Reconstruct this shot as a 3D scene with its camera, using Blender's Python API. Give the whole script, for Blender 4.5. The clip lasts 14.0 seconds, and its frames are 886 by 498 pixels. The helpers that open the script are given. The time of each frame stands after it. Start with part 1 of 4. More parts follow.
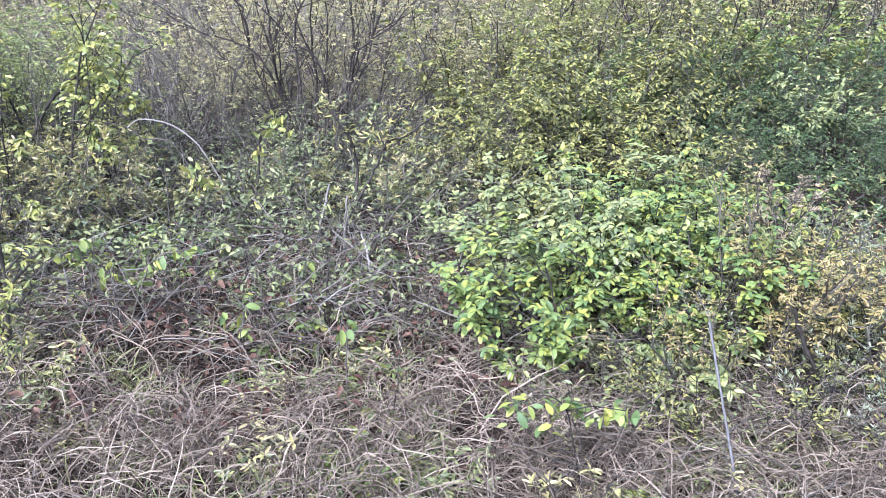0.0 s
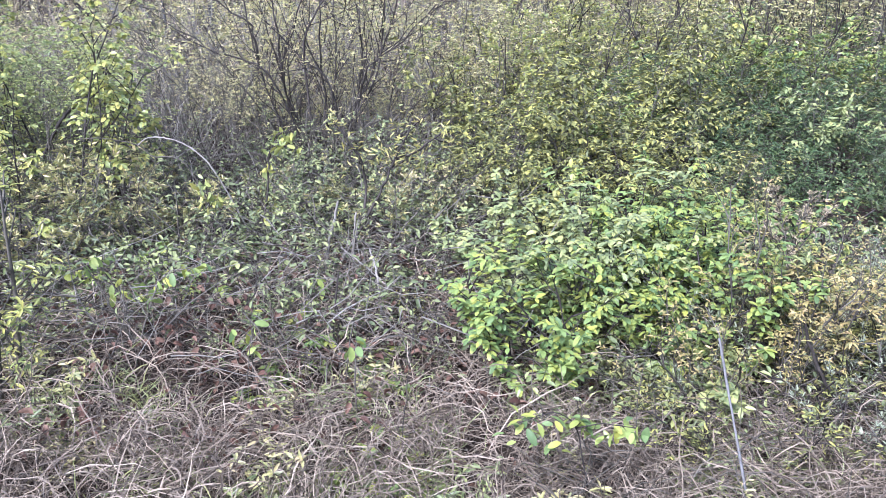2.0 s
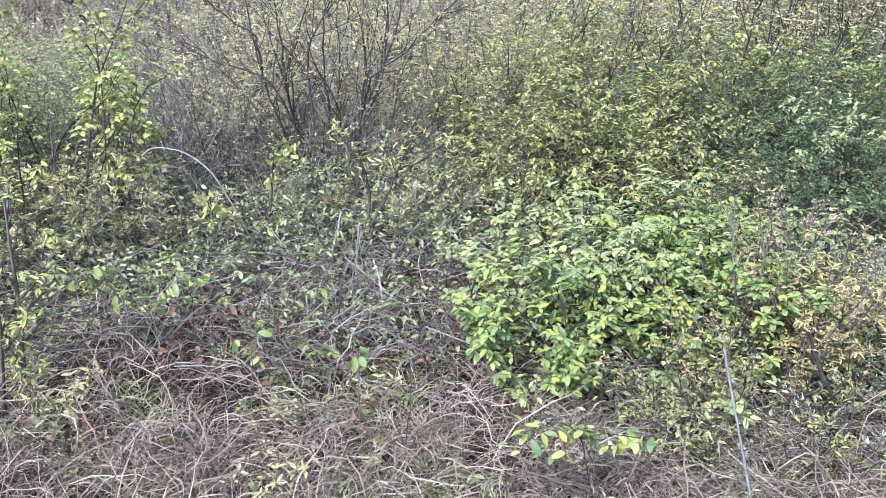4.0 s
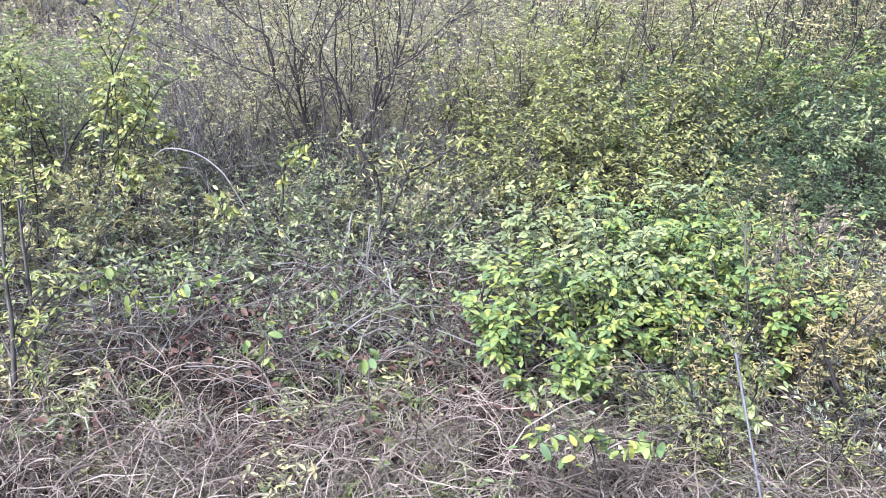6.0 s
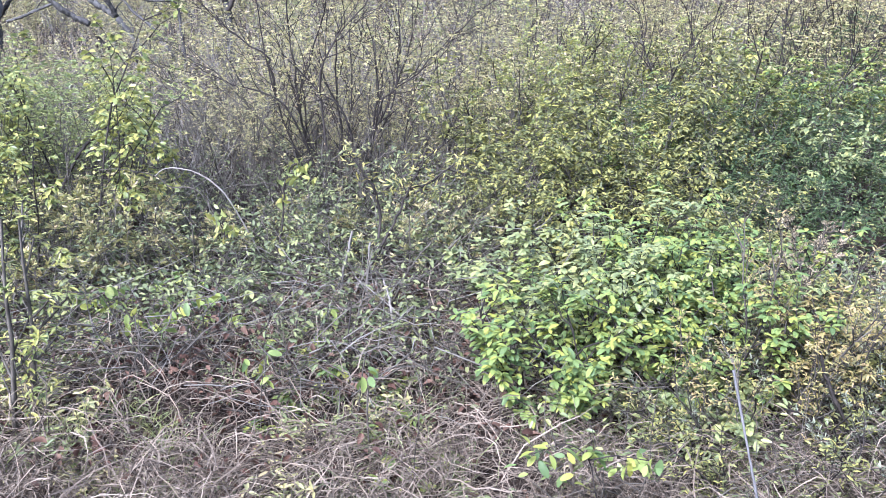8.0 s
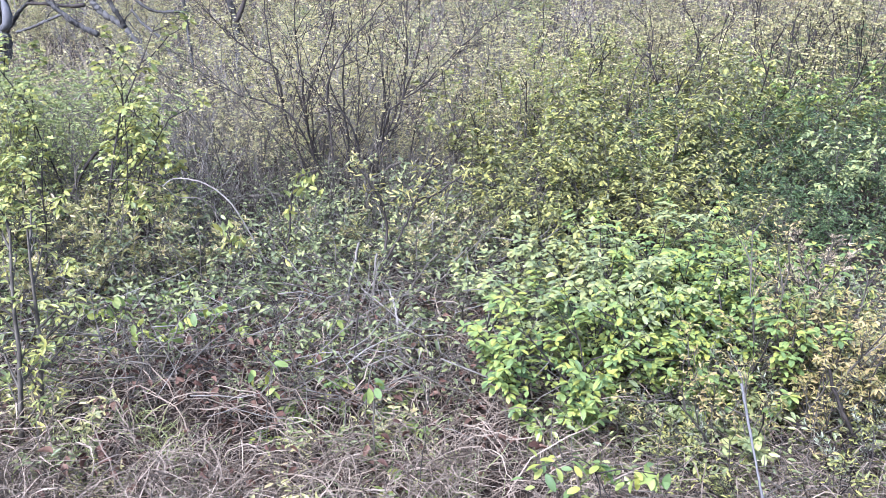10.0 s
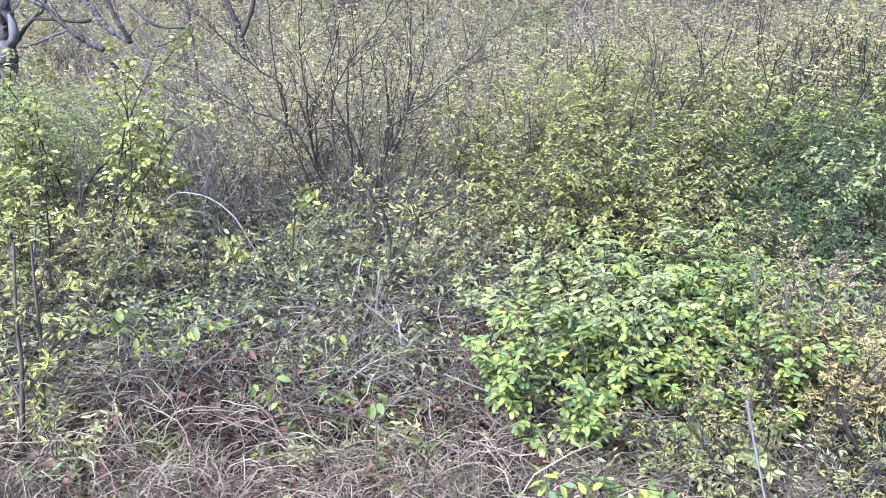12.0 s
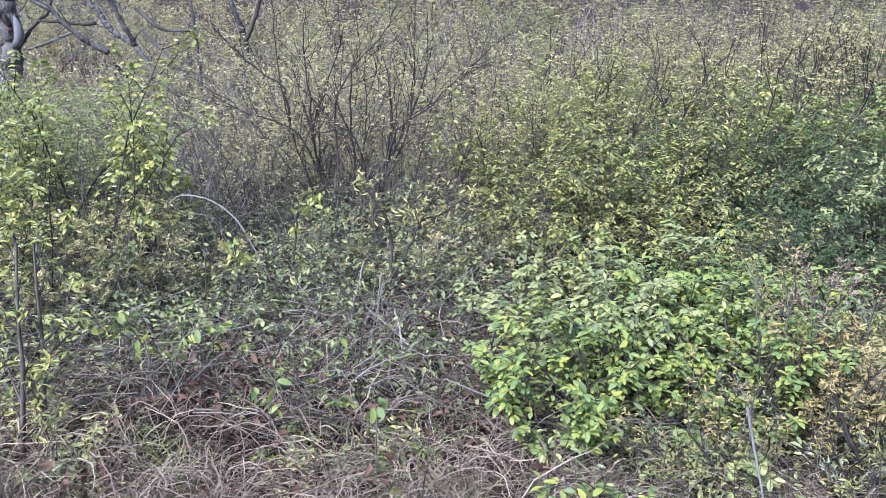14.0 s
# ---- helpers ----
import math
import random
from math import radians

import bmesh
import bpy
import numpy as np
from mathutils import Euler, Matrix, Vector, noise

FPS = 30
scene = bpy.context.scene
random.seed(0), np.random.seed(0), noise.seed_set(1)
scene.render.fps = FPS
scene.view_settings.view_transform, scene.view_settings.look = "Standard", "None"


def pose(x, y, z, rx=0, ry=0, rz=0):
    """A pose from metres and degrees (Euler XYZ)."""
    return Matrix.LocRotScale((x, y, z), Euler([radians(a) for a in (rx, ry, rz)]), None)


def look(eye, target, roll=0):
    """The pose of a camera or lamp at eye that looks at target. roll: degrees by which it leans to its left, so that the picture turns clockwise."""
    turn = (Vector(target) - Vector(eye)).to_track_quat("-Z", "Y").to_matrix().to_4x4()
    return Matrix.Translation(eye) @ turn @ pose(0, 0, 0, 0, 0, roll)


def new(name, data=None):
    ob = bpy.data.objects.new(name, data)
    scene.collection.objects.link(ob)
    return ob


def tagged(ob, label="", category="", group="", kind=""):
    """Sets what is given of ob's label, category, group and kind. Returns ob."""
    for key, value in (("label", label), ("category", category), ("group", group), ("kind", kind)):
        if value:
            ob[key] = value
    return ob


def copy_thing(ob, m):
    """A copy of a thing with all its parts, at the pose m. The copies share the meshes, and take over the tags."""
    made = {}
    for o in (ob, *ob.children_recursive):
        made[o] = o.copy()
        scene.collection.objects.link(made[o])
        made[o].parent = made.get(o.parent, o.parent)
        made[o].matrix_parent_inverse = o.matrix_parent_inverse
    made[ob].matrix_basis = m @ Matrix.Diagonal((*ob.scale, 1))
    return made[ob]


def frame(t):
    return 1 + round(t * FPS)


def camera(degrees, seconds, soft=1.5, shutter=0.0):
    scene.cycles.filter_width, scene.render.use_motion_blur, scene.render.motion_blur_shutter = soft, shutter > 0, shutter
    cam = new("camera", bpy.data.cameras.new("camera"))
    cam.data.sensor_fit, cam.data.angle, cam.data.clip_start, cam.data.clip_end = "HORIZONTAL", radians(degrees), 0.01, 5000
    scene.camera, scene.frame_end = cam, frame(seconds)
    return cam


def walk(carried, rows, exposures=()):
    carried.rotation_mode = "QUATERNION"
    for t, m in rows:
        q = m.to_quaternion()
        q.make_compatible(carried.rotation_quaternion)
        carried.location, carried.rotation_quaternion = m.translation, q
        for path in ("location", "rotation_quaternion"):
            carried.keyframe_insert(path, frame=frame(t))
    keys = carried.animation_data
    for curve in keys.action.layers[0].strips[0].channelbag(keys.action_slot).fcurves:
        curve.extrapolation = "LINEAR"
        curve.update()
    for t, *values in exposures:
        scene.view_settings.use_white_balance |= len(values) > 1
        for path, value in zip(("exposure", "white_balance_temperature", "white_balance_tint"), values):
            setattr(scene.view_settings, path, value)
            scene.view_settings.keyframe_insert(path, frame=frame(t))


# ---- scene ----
cam = camera(55.0, 14.0, soft=0.5)
PATH = [
    (0.0, pose(-0.0040, 0.0007, 1.5964, 67.819, -0.381, -1.493)),
    (0.5, pose(-0.0026, 0.0033, 1.5956, 68.249, -0.270, -1.418)),
    (1.0, pose(-0.0035, 0.0026, 1.5975, 68.237, -0.086, -0.991)),
    (1.5, pose(-0.0034, 0.0024, 1.5968, 68.268, -0.073, -0.998)),
    (2.0, pose(-0.0042, 0.0005, 1.6002, 68.869, -0.048, -1.008)),
    (2.5, pose(-0.0031, 0.0008, 1.5992, 68.897, -0.013, -1.037)),
    (3.0, pose(-0.0013, 0.0012, 1.5986, 69.431, 0.048, -1.034)),
    (5.5, pose(-0.0033, 0.0051, 1.5953, 69.637, 0.073, -0.175)),
    (6.0, pose(-0.0062, 0.0047, 1.5974, 69.708, -0.021, -0.039)),
    (6.5, pose(-0.0023, 0.0013, 1.5994, 69.865, -0.027, -0.029)),
    (7.0, pose(0.0063, -0.0019, 1.5998, 70.544, 0.057, 0.017)),
    (7.5, pose(0.0087, -0.0053, 1.6015, 70.729, 0.195, 0.028)),
    (8.0, pose(0.0090, -0.0046, 1.6025, 70.892, 0.254, 0.066)),
    (8.5, pose(0.0059, -0.0034, 1.6064, 71.013, 0.266, 0.185)),
    (11.0, pose(0.0030, -0.0050, 1.6043, 71.896, 0.052, 0.616)),
    (11.5, pose(0.0034, -0.0055, 1.6043, 72.027, 0.032, 0.675)),
    (12.0, pose(0.0013, -0.0005, 1.6015, 72.660, 0.019, 0.729)),
    (12.5, pose(0.0018, -0.0019, 1.6043, 72.992, 0.062, 0.785)),
    (13.0, pose(0.0027, -0.0027, 1.6069, 73.154, -0.014, 0.836)),
    (13.5, pose(0.0021, -0.0040, 1.6052, 73.182, -0.137, 0.891)),
    (14.0, pose(0.0025, -0.0034, 1.5999, 73.016, -0.421, 1.011)),
]
EXPOSURES = [(0.0, 1.83, 5130, 24), (8.5, 1.89, 5120, 24), (11.5, 1.92, 5110, 24), (12.5, 1.88, 5110, 24), (13.0, 1.77, 5110, 24), (13.5, 1.61, 5110, 24), (14.0, 1.56, 5110, 24)]
walk(cam, PATH, EXPOSURES)

# ---- world and light: bright overcast ----
SUN_EL, SUN_ROT = radians(50), radians(215)
world = bpy.data.worlds.new("sky")
scene.world = world
world.use_nodes = True
wn, wl = world.node_tree.nodes, world.node_tree.links
sky = wn.new("ShaderNodeTexSky")
sky.sky_type = "NISHITA"
sky.sun_disc = False
sky.sun_elevation, sky.sun_rotation = SUN_EL, SUN_ROT
sky.dust_density, sky.air_density = 4.0, 1.0
softened = wn.new("ShaderNodeHueSaturation")
softened.inputs["Saturation"].default_value = 0.9
wl.new(sky.outputs[0], softened.inputs["Color"])
wl.new(softened.outputs[0], wn["Background"].inputs["Color"])
wn["Background"].inputs["Strength"].default_value = 0.10

sun_data = bpy.data.lights.new("sun", "SUN")
sun_data.energy, sun_data.angle, sun_data.color = 2.6, radians(20), (1.0, 0.975, 0.93)
sun = new("sun", sun_data)
sun_dir = Vector((math.sin(SUN_ROT) * math.cos(SUN_EL), math.cos(SUN_ROT) * math.cos(SUN_EL), math.sin(SUN_EL)))
sun.matrix_world = look(sun_dir * 30, (0, 0, 0))

UP = np.array([0.0, 0.0, 1.0])


# ---- materials ----
def material(name):
    m = bpy.data.materials.new(name)
    m.use_nodes = True
    return m, m.node_tree.nodes, m.node_tree.links, m.node_tree.nodes["Principled BSDF"]


def ramp(nodes, colors):
    r = nodes.new("ShaderNodeValToRGB")
    e = r.color_ramp.elements
    while len(e) < len(colors):
        e.new(0.5)
    for i, c in enumerate(colors):
        e[i].position = i / (len(colors) - 1)
        e[i].color = (*c, 1)
    return r


def piece_random(nodes, links):
    """A number of its own for every leaf, joined or single."""
    geo, info, add = nodes.new("ShaderNodeNewGeometry"), nodes.new("ShaderNodeObjectInfo"), nodes.new("ShaderNodeMath")
    add.operation = "ADD"
    links.new(geo.outputs["Random Per Island"], add.inputs[0])
    links.new(info.outputs["Random"], add.inputs[1])
    frac = nodes.new("ShaderNodeMath")
    frac.operation = "FRACT"
    links.new(add.outputs[0], frac.inputs[0])
    return frac.outputs[0]


def leaf_material(name, colors, through_light=0.35, rough=0.38, sheen=0.5):
    m, n, l, p = material(name)
    rnd = piece_random(n, l)
    r = ramp(n, colors)
    l.new(rnd, r.inputs[0])
    tex = n.new("ShaderNodeTexNoise")
    tex.inputs["Scale"].default_value, tex.inputs["Detail"].default_value = 90, 3
    co = n.new("ShaderNodeTexCoord")
    l.new(co.outputs["Object"], tex.inputs["Vector"])
    hsv = n.new("ShaderNodeHueSaturation")
    l.new(r.outputs[0], hsv.inputs["Color"])
    mr = n.new("ShaderNodeMapRange")
    mr.inputs["To Min"].default_value, mr.inputs["To Max"].default_value = 0.7, 1.3
    l.new(tex.outputs[0], mr.inputs[0])
    l.new(mr.outputs[0], hsv.inputs["Value"])
    l.new(hsv.outputs[0], p.inputs["Base Color"])
    p.inputs["Roughness"].default_value = rough
    p.inputs["Specular IOR Level"].default_value = sheen
    bump = n.new("ShaderNodeBump")
    bump.inputs["Strength"].default_value, bump.inputs["Distance"].default_value = 0.25, 0.002
    l.new(tex.outputs[0], bump.inputs["Height"])
    l.new(bump.outputs[0], p.inputs["Normal"])
    tr = n.new("ShaderNodeBsdfTranslucent")
    l.new(hsv.outputs[0], tr.inputs["Color"])
    mix = n.new("ShaderNodeMixShader")
    mix.inputs[0].default_value = through_light
    l.new(p.outputs[0], mix.inputs[1])
    l.new(tr.outputs[0], mix.inputs[2])
    l.new(mix.outputs[0], n["Material Output"].inputs["Surface"])
    return m


def bark_material(name, dark, light, scale=60.0, rough=0.85, bump_depth=0.004, streak=0.25, span=(0.78, 1.5)):
    m, n, l, p = material(name)
    co = n.new("ShaderNodeTexCoord")
    mp = n.new("ShaderNodeMapping")
    mp.inputs["Scale"].default_value = (1, 1, streak)
    l.new(co.outputs["Object"], mp.inputs["Vector"])
    fine, broad = n.new("ShaderNodeTexNoise"), n.new("ShaderNodeTexNoise")
    fine.inputs["Scale"].default_value, fine.inputs["Detail"].default_value = scale, 6
    broad.inputs["Scale"].default_value = scale / 9
    l.new(mp.outputs[0], fine.inputs["Vector"])
    l.new(co.outputs["Object"], broad.inputs["Vector"])
    rnd = piece_random(n, l)
    s1, s2 = n.new("ShaderNodeMath"), n.new("ShaderNodeMath")
    s1.operation = s2.operation = "MULTIPLY_ADD"
    l.new(fine.outputs[0], s1.inputs[0])
    s1.inputs[1].default_value = 1.0
    l.new(broad.outputs[0], s1.inputs[2])
    l.new(rnd, s2.inputs[0])
    s2.inputs[1].default_value = 0.35
    l.new(s1.outputs[0], s2.inputs[2])
    mr = n.new("ShaderNodeMapRange")
    mr.inputs["From Min"].default_value, mr.inputs["From Max"].default_value = span
    l.new(s2.outputs[0], mr.inputs[0])
    r = ramp(n, [dark, light])
    l.new(mr.outputs[0], r.inputs[0])
    l.new(r.outputs[0], p.inputs["Base Color"])
    p.inputs["Roughness"].default_value = rough
    p.inputs["Specular IOR Level"].default_value = 0.2
    bump = n.new("ShaderNodeBump")
    bump.inputs["Strength"].default_value, bump.inputs["Distance"].default_value = 0.6, bump_depth
    l.new(fine.outputs[0], bump.inputs["Height"])
    l.new(bump.outputs[0], p.inputs["Normal"])
    return m


LEAF_BRIGHT = leaf_material("leaf_bright_green", [(0.115, 0.18, 0.065), (0.21, 0.29, 0.09), (0.29, 0.355, 0.09), (0.385, 0.395, 0.075)], 0.36, 0.45, 0.32)
LEAF_FRESH = leaf_material("leaf_fresh_green", [(0.16, 0.20, 0.085), (0.27, 0.31, 0.12), (0.38, 0.39, 0.13)], 0.28)
LEAF_SPRING = leaf_material("leaf_spring_green", [(0.20, 0.25, 0.095), (0.32, 0.37, 0.13), (0.44, 0.455, 0.145)], 0.42)
LEAF_OLIVE = leaf_material("leaf_olive", [(0.065, 0.075, 0.032), (0.155, 0.17, 0.06), (0.26, 0.265, 0.08), (0.385, 0.36, 0.09)], 0.25, 0.45, 0.36)
LEAF_YELLOW = leaf_material("leaf_yellow", [(0.25, 0.255, 0.12), (0.40, 0.39, 0.155), (0.50, 0.455, 0.175), (0.46, 0.37, 0.21)], 0.3)
LEAF_TAN = leaf_material("leaf_tan", [(0.15, 0.145, 0.055), (0.28, 0.25, 0.08), (0.38, 0.30, 0.10), (0.40, 0.30, 0.14)], 0.2, 0.5)
LEAF_HUSK = leaf_material("leaf_dry_husk", [(0.20, 0.16, 0.10), (0.36, 0.295, 0.185), (0.48, 0.41, 0.275)], 0.15, 0.7, 0.2)
LEAF_SILVER = leaf_material("leaf_silver", [(0.16, 0.19, 0.115), (0.26, 0.29, 0.185), (0.36, 0.38, 0.26)], 0.2, 0.7, 0.25)
LEAF_VINE = leaf_material("leaf_vine", [(0.075, 0.095, 0.045), (0.17, 0.20, 0.085), (0.30, 0.32, 0.12)], 0.2, 0.5, 0.3)
LEAF_DEAD = leaf_material("leaf_dead", [(0.045, 0.024, 0.016), (0.105, 0.056, 0.036), (0.17, 0.105, 0.068)], 0.1, 0.7, 0.25)
# deep green leaf, with the shade of the right-hand hollow put into its colour
LEAF_FERN = leaf_material("leaf_deep_green_shade", [(0.035, 0.06, 0.022), (0.075, 0.12, 0.043), (0.14, 0.19, 0.06)], 0.25)
LEAF_LIME = leaf_material("leaf_lime", [(0.15, 0.19, 0.065), (0.26, 0.30, 0.09), (0.37, 0.38, 0.095), (0.42, 0.39, 0.10)], 0.3)
LEAF_GOLD = leaf_material("leaf_golden", [(0.24, 0.24, 0.085), (0.37, 0.35, 0.105), (0.46, 0.41, 0.115), (0.47, 0.395, 0.145)], 0.3)
STRAW = leaf_material("dead_grass", [(0.05, 0.038, 0.026), (0.15, 0.119, 0.083), (0.24, 0.195, 0.138), (0.345, 0.287, 0.206)], 0.1, 0.6, 0.25)
BARK_DARK = bark_material("bark_dark", (0.013, 0.011, 0.009), (0.062, 0.053, 0.044), 70)
BARK_TWIG = bark_material("bark_twig", (0.026, 0.0225, 0.0165), (0.16, 0.145, 0.112), 70)
BARK_PALE = bark_material("bark_pale", (0.08, 0.073, 0.059), (0.28, 0.26, 0.215), 70)
BARK_GREY = bark_material("bark_grey", (0.040, 0.038, 0.033), (0.125, 0.121, 0.108), 50, 0.95, 0.03, 0.6, (0.98, 1.42))
WOOD_DEAD = bark_material("dead_wood", (0.12, 0.105, 0.085), (0.36, 0.33, 0.275), 60)
CANE = bark_material("weathered_cane", (0.075, 0.073, 0.068), (0.17, 0.167, 0.157), 90, 0.8, 0.001)


def soil_material():
    m, n, l, p = material("leaf_litter_soil")
    co = n.new("ShaderNodeTexCoord")
    a, b, v = n.new("ShaderNodeTexNoise"), n.new("ShaderNodeTexNoise"), n.new("ShaderNodeTexVoronoi")
    a.inputs["Scale"].default_value, a.inputs["Detail"].default_value = 1.3, 4
    b.inputs["Scale"].default_value, b.inputs["Detail"].default_value = 45, 8
    v.inputs["Scale"].default_value = 28
    for t in (a, b, v):
        l.new(co.outputs["Object"], t.inputs["Vector"])
    r1 = ramp(n, [(0.010, 0.0075, 0.0055), (0.030, 0.022, 0.016), (0.08, 0.06, 0.043)])
    l.new(b.outputs[0], r1.inputs[0])
    r2 = ramp(n, [(0.016, 0.011, 0.008), (0.06, 0.043, 0.030)])
    l.new(v.outputs["Color"], r2.inputs[0])
    mx = n.new("ShaderNodeMix")
    mx.data_type = "RGBA"
    l.new(a.outputs[0], mx.inputs["Factor"])
    l.new(r1.outputs[0], mx.inputs["A"])
    l.new(r2.outputs[0], mx.inputs["B"])
    l.new(mx.outputs["Result"], p.inputs["Base Color"])
    p.inputs["Roughness"].default_value = 0.95
    p.inputs["Specular IOR Level"].default_value = 0.15
    bump = n.new("ShaderNodeBump")
    bump.inputs["Distance"].default_value = 0.03
    l.new(v.outputs["Distance"], bump.inputs["Height"])
    l.new(bump.outputs[0], p.inputs["Normal"])
    return m


SOIL = soil_material()


# ---- mesh tools ----
class Buf:
    """Collects vertices and triangles for one mesh."""

    def __init__(self):
        self.v, self.f, self.n = [], [], 0

    def add(self, v, f):
        self.v.append(np.asarray(v, float))
        self.f.append(np.asarray(f, int) + self.n)
        self.n += len(v)

    def mesh(self, name, mat, smooth=True):
        v, f = np.concatenate(self.v), np.concatenate(self.f)
        me = bpy.data.meshes.new(name)
        me.vertices.add(len(v))
        me.vertices.foreach_set("co", v.ravel())
        me.loops.add(len(f) * 3)
        me.loops.foreach_set("vertex_index", f.ravel())
        me.polygons.add(len(f))
        me.polygons.foreach_set("loop_start", np.arange(len(f)) * 3)
        me.polygons.foreach_set("use_smooth", np.full(len(f), smooth))
        me.update(calc_edges=True)
        me.materials.append(mat)
        return me


def part(name, buf, mat, parent, label="", kind="", smooth=True):
    ob = new(name, buf.mesh(name, mat, smooth))
    ob.parent = parent
    return tagged(ob, label, kind=kind)


def unit(v):
    return v / (np.linalg.norm(v, axis=-1, keepdims=True) + 1e-12)


def tube(buf, pts, radii, sides=4, capped=False):
    pts, radii = np.asarray(pts, float), np.asarray(radii, float)
    if capped:
        pts = np.concatenate([pts[:1], pts, pts[-1:]])
        radii = np.concatenate([[0], radii, [0]])
        tan = np.gradient(pts[1:-1], axis=0)
        tan = np.concatenate([tan[:1], tan, tan[-1:]])
    else:
        tan = np.gradient(pts, axis=0)
    tan = unit(tan)
    mean = unit(pts[-1] - pts[0] + 1e-6)
    ref = np.eye(3)[np.argmin(np.abs(mean))]
    u = unit(np.cross(tan, ref))
    w = np.cross(tan, u)
    a = np.arange(sides) * 2 * np.pi / sides
    ring = u[:, None] * np.cos(a)[None, :, None] + w[:, None] * np.sin(a)[None, :, None]
    v = (pts[:, None] + ring * radii[:, None, None]).reshape(-1, 3)
    i, j = np.meshgrid(np.arange(len(pts) - 1), np.arange(sides), indexing="ij")
    p, q = i * sides + j, i * sides + (j + 1) % sides
    f = np.concatenate([np.stack([p, q, q + sides], -1).reshape(-1, 3), np.stack([p, q + sides, p + sides], -1).reshape(-1, 3)])
    buf.add(v, f)


def leaf_shape(width=0.42, fold=0.12, droop=0.25, fine=True, middling=False):
    """A leaf one long along +y: midrib sunk, edges raised, tip bent down."""
    if fine:
        v = np.array([(0, 0, 0), (0, .33, 0), (0, .68, 0), (0, 1, 0), (-.24, .13, .5), (-.45, .40, 1), (-.46, .70, 1), (-.24, .92, .5), (.24, .13, .5), (.45, .40, 1), (.46, .70, 1), (.24, .92, .5)], float)
        f = [(0, 1, 4), (4, 1, 5), (5, 1, 2), (5, 2, 6), (6, 2, 7), (7, 2, 3), (0, 8, 1), (8, 9, 1), (9, 2, 1), (9, 10, 2), (10, 11, 2), (11, 3, 2)]
    elif middling:
        v = np.array([(0, 0, 0), (-.38, .32, 1), (-.38, .74, .9), (0, 1, 0), (.38, .74, .9), (.38, .32, 1)], float)
        f = [(0, 3, 2), (0, 2, 1), (0, 5, 4), (0, 4, 3)]
    else:
        v = np.array([(0, 0, 0), (-.45, .45, 1), (0, 1, 0), (.45, .45, 1)], float)
        f = [(0, 2, 1), (0, 3, 2)]
    v[:, 0] *= width
    v[:, 2] = v[:, 2] * fold - droop * v[:, 1] ** 2
    return v, np.array(f)


def leaf_axes(d, rng, tilt=0.35):
    """Side and face directions for leaves that point along d, face up with some tilt."""
    n = UP + rng.normal(0, tilt, d.shape)
    side = unit(np.cross(d, n))
    return side, np.cross(side, d)


def leaves(buf, pos, d, size, shape, rng, tilt=0.35):
    if not len(pos):
        return
    t, f = shape
    d = unit(d)
    side, face = leaf_axes(d, rng, tilt)
    s = np.asarray(size)[:, None, None]
    v = pos[:, None] + s * (t[None, :, :1] * side[:, None] + t[None, :, 1:2] * d[:, None] + t[None, :, 2:] * face[:, None])
    k = len(t)
    buf.add(v.reshape(-1, 3), (f[None] + (np.arange(len(pos)) * k)[:, None, None]).reshape(-1, 3))


def ground_z(x, y):
    """Height of the ground: level by the camera, then rising slowly away from it."""
    x, y = np.asarray(x, float), np.asarray(y, float)
    t = np.clip(y - 6.0, 0, None)
    rise = np.where(t < 6, 0.011 * t * t, 0.396 + 0.132 * (t - 6))
    rise = np.minimum(rise, 5.0)
    bumps = 0.03 * np.sin(1.7 * x + 0.6) * np.cos(1.3 * y + 0.4) + 0.018 * np.sin(4.1 * x - 2.2 * y) + 0.012 * np.cos(5.3 * y + 2.9 * x)
    return rise + bumps - 0.03


# ---- growing plants ----
def Spec(base=None, **k):
    """The habit of a shrub, by name; base: another one to start from."""
    s = base or dict(stems=6, height=1.0, lean=25.0, radius=0.008, kids=(6, 4), ratio=(0.45, 0.5), angle=(38.0, 42.0), wob=0.12, up=0.05,
                     spread=0.06, leaf=0.05, gap=0.035, pairs=True, tuft=4, leaf_from=1, first=0.25, bare_low=0.15, sides=4, lift=0.08, tilt=0.3, segs=4, flat=0.6)
    return {**s, **k}


LEVEL = np.array([1.0, 1.0, 0.3])  # leaves spread outwards rather than up


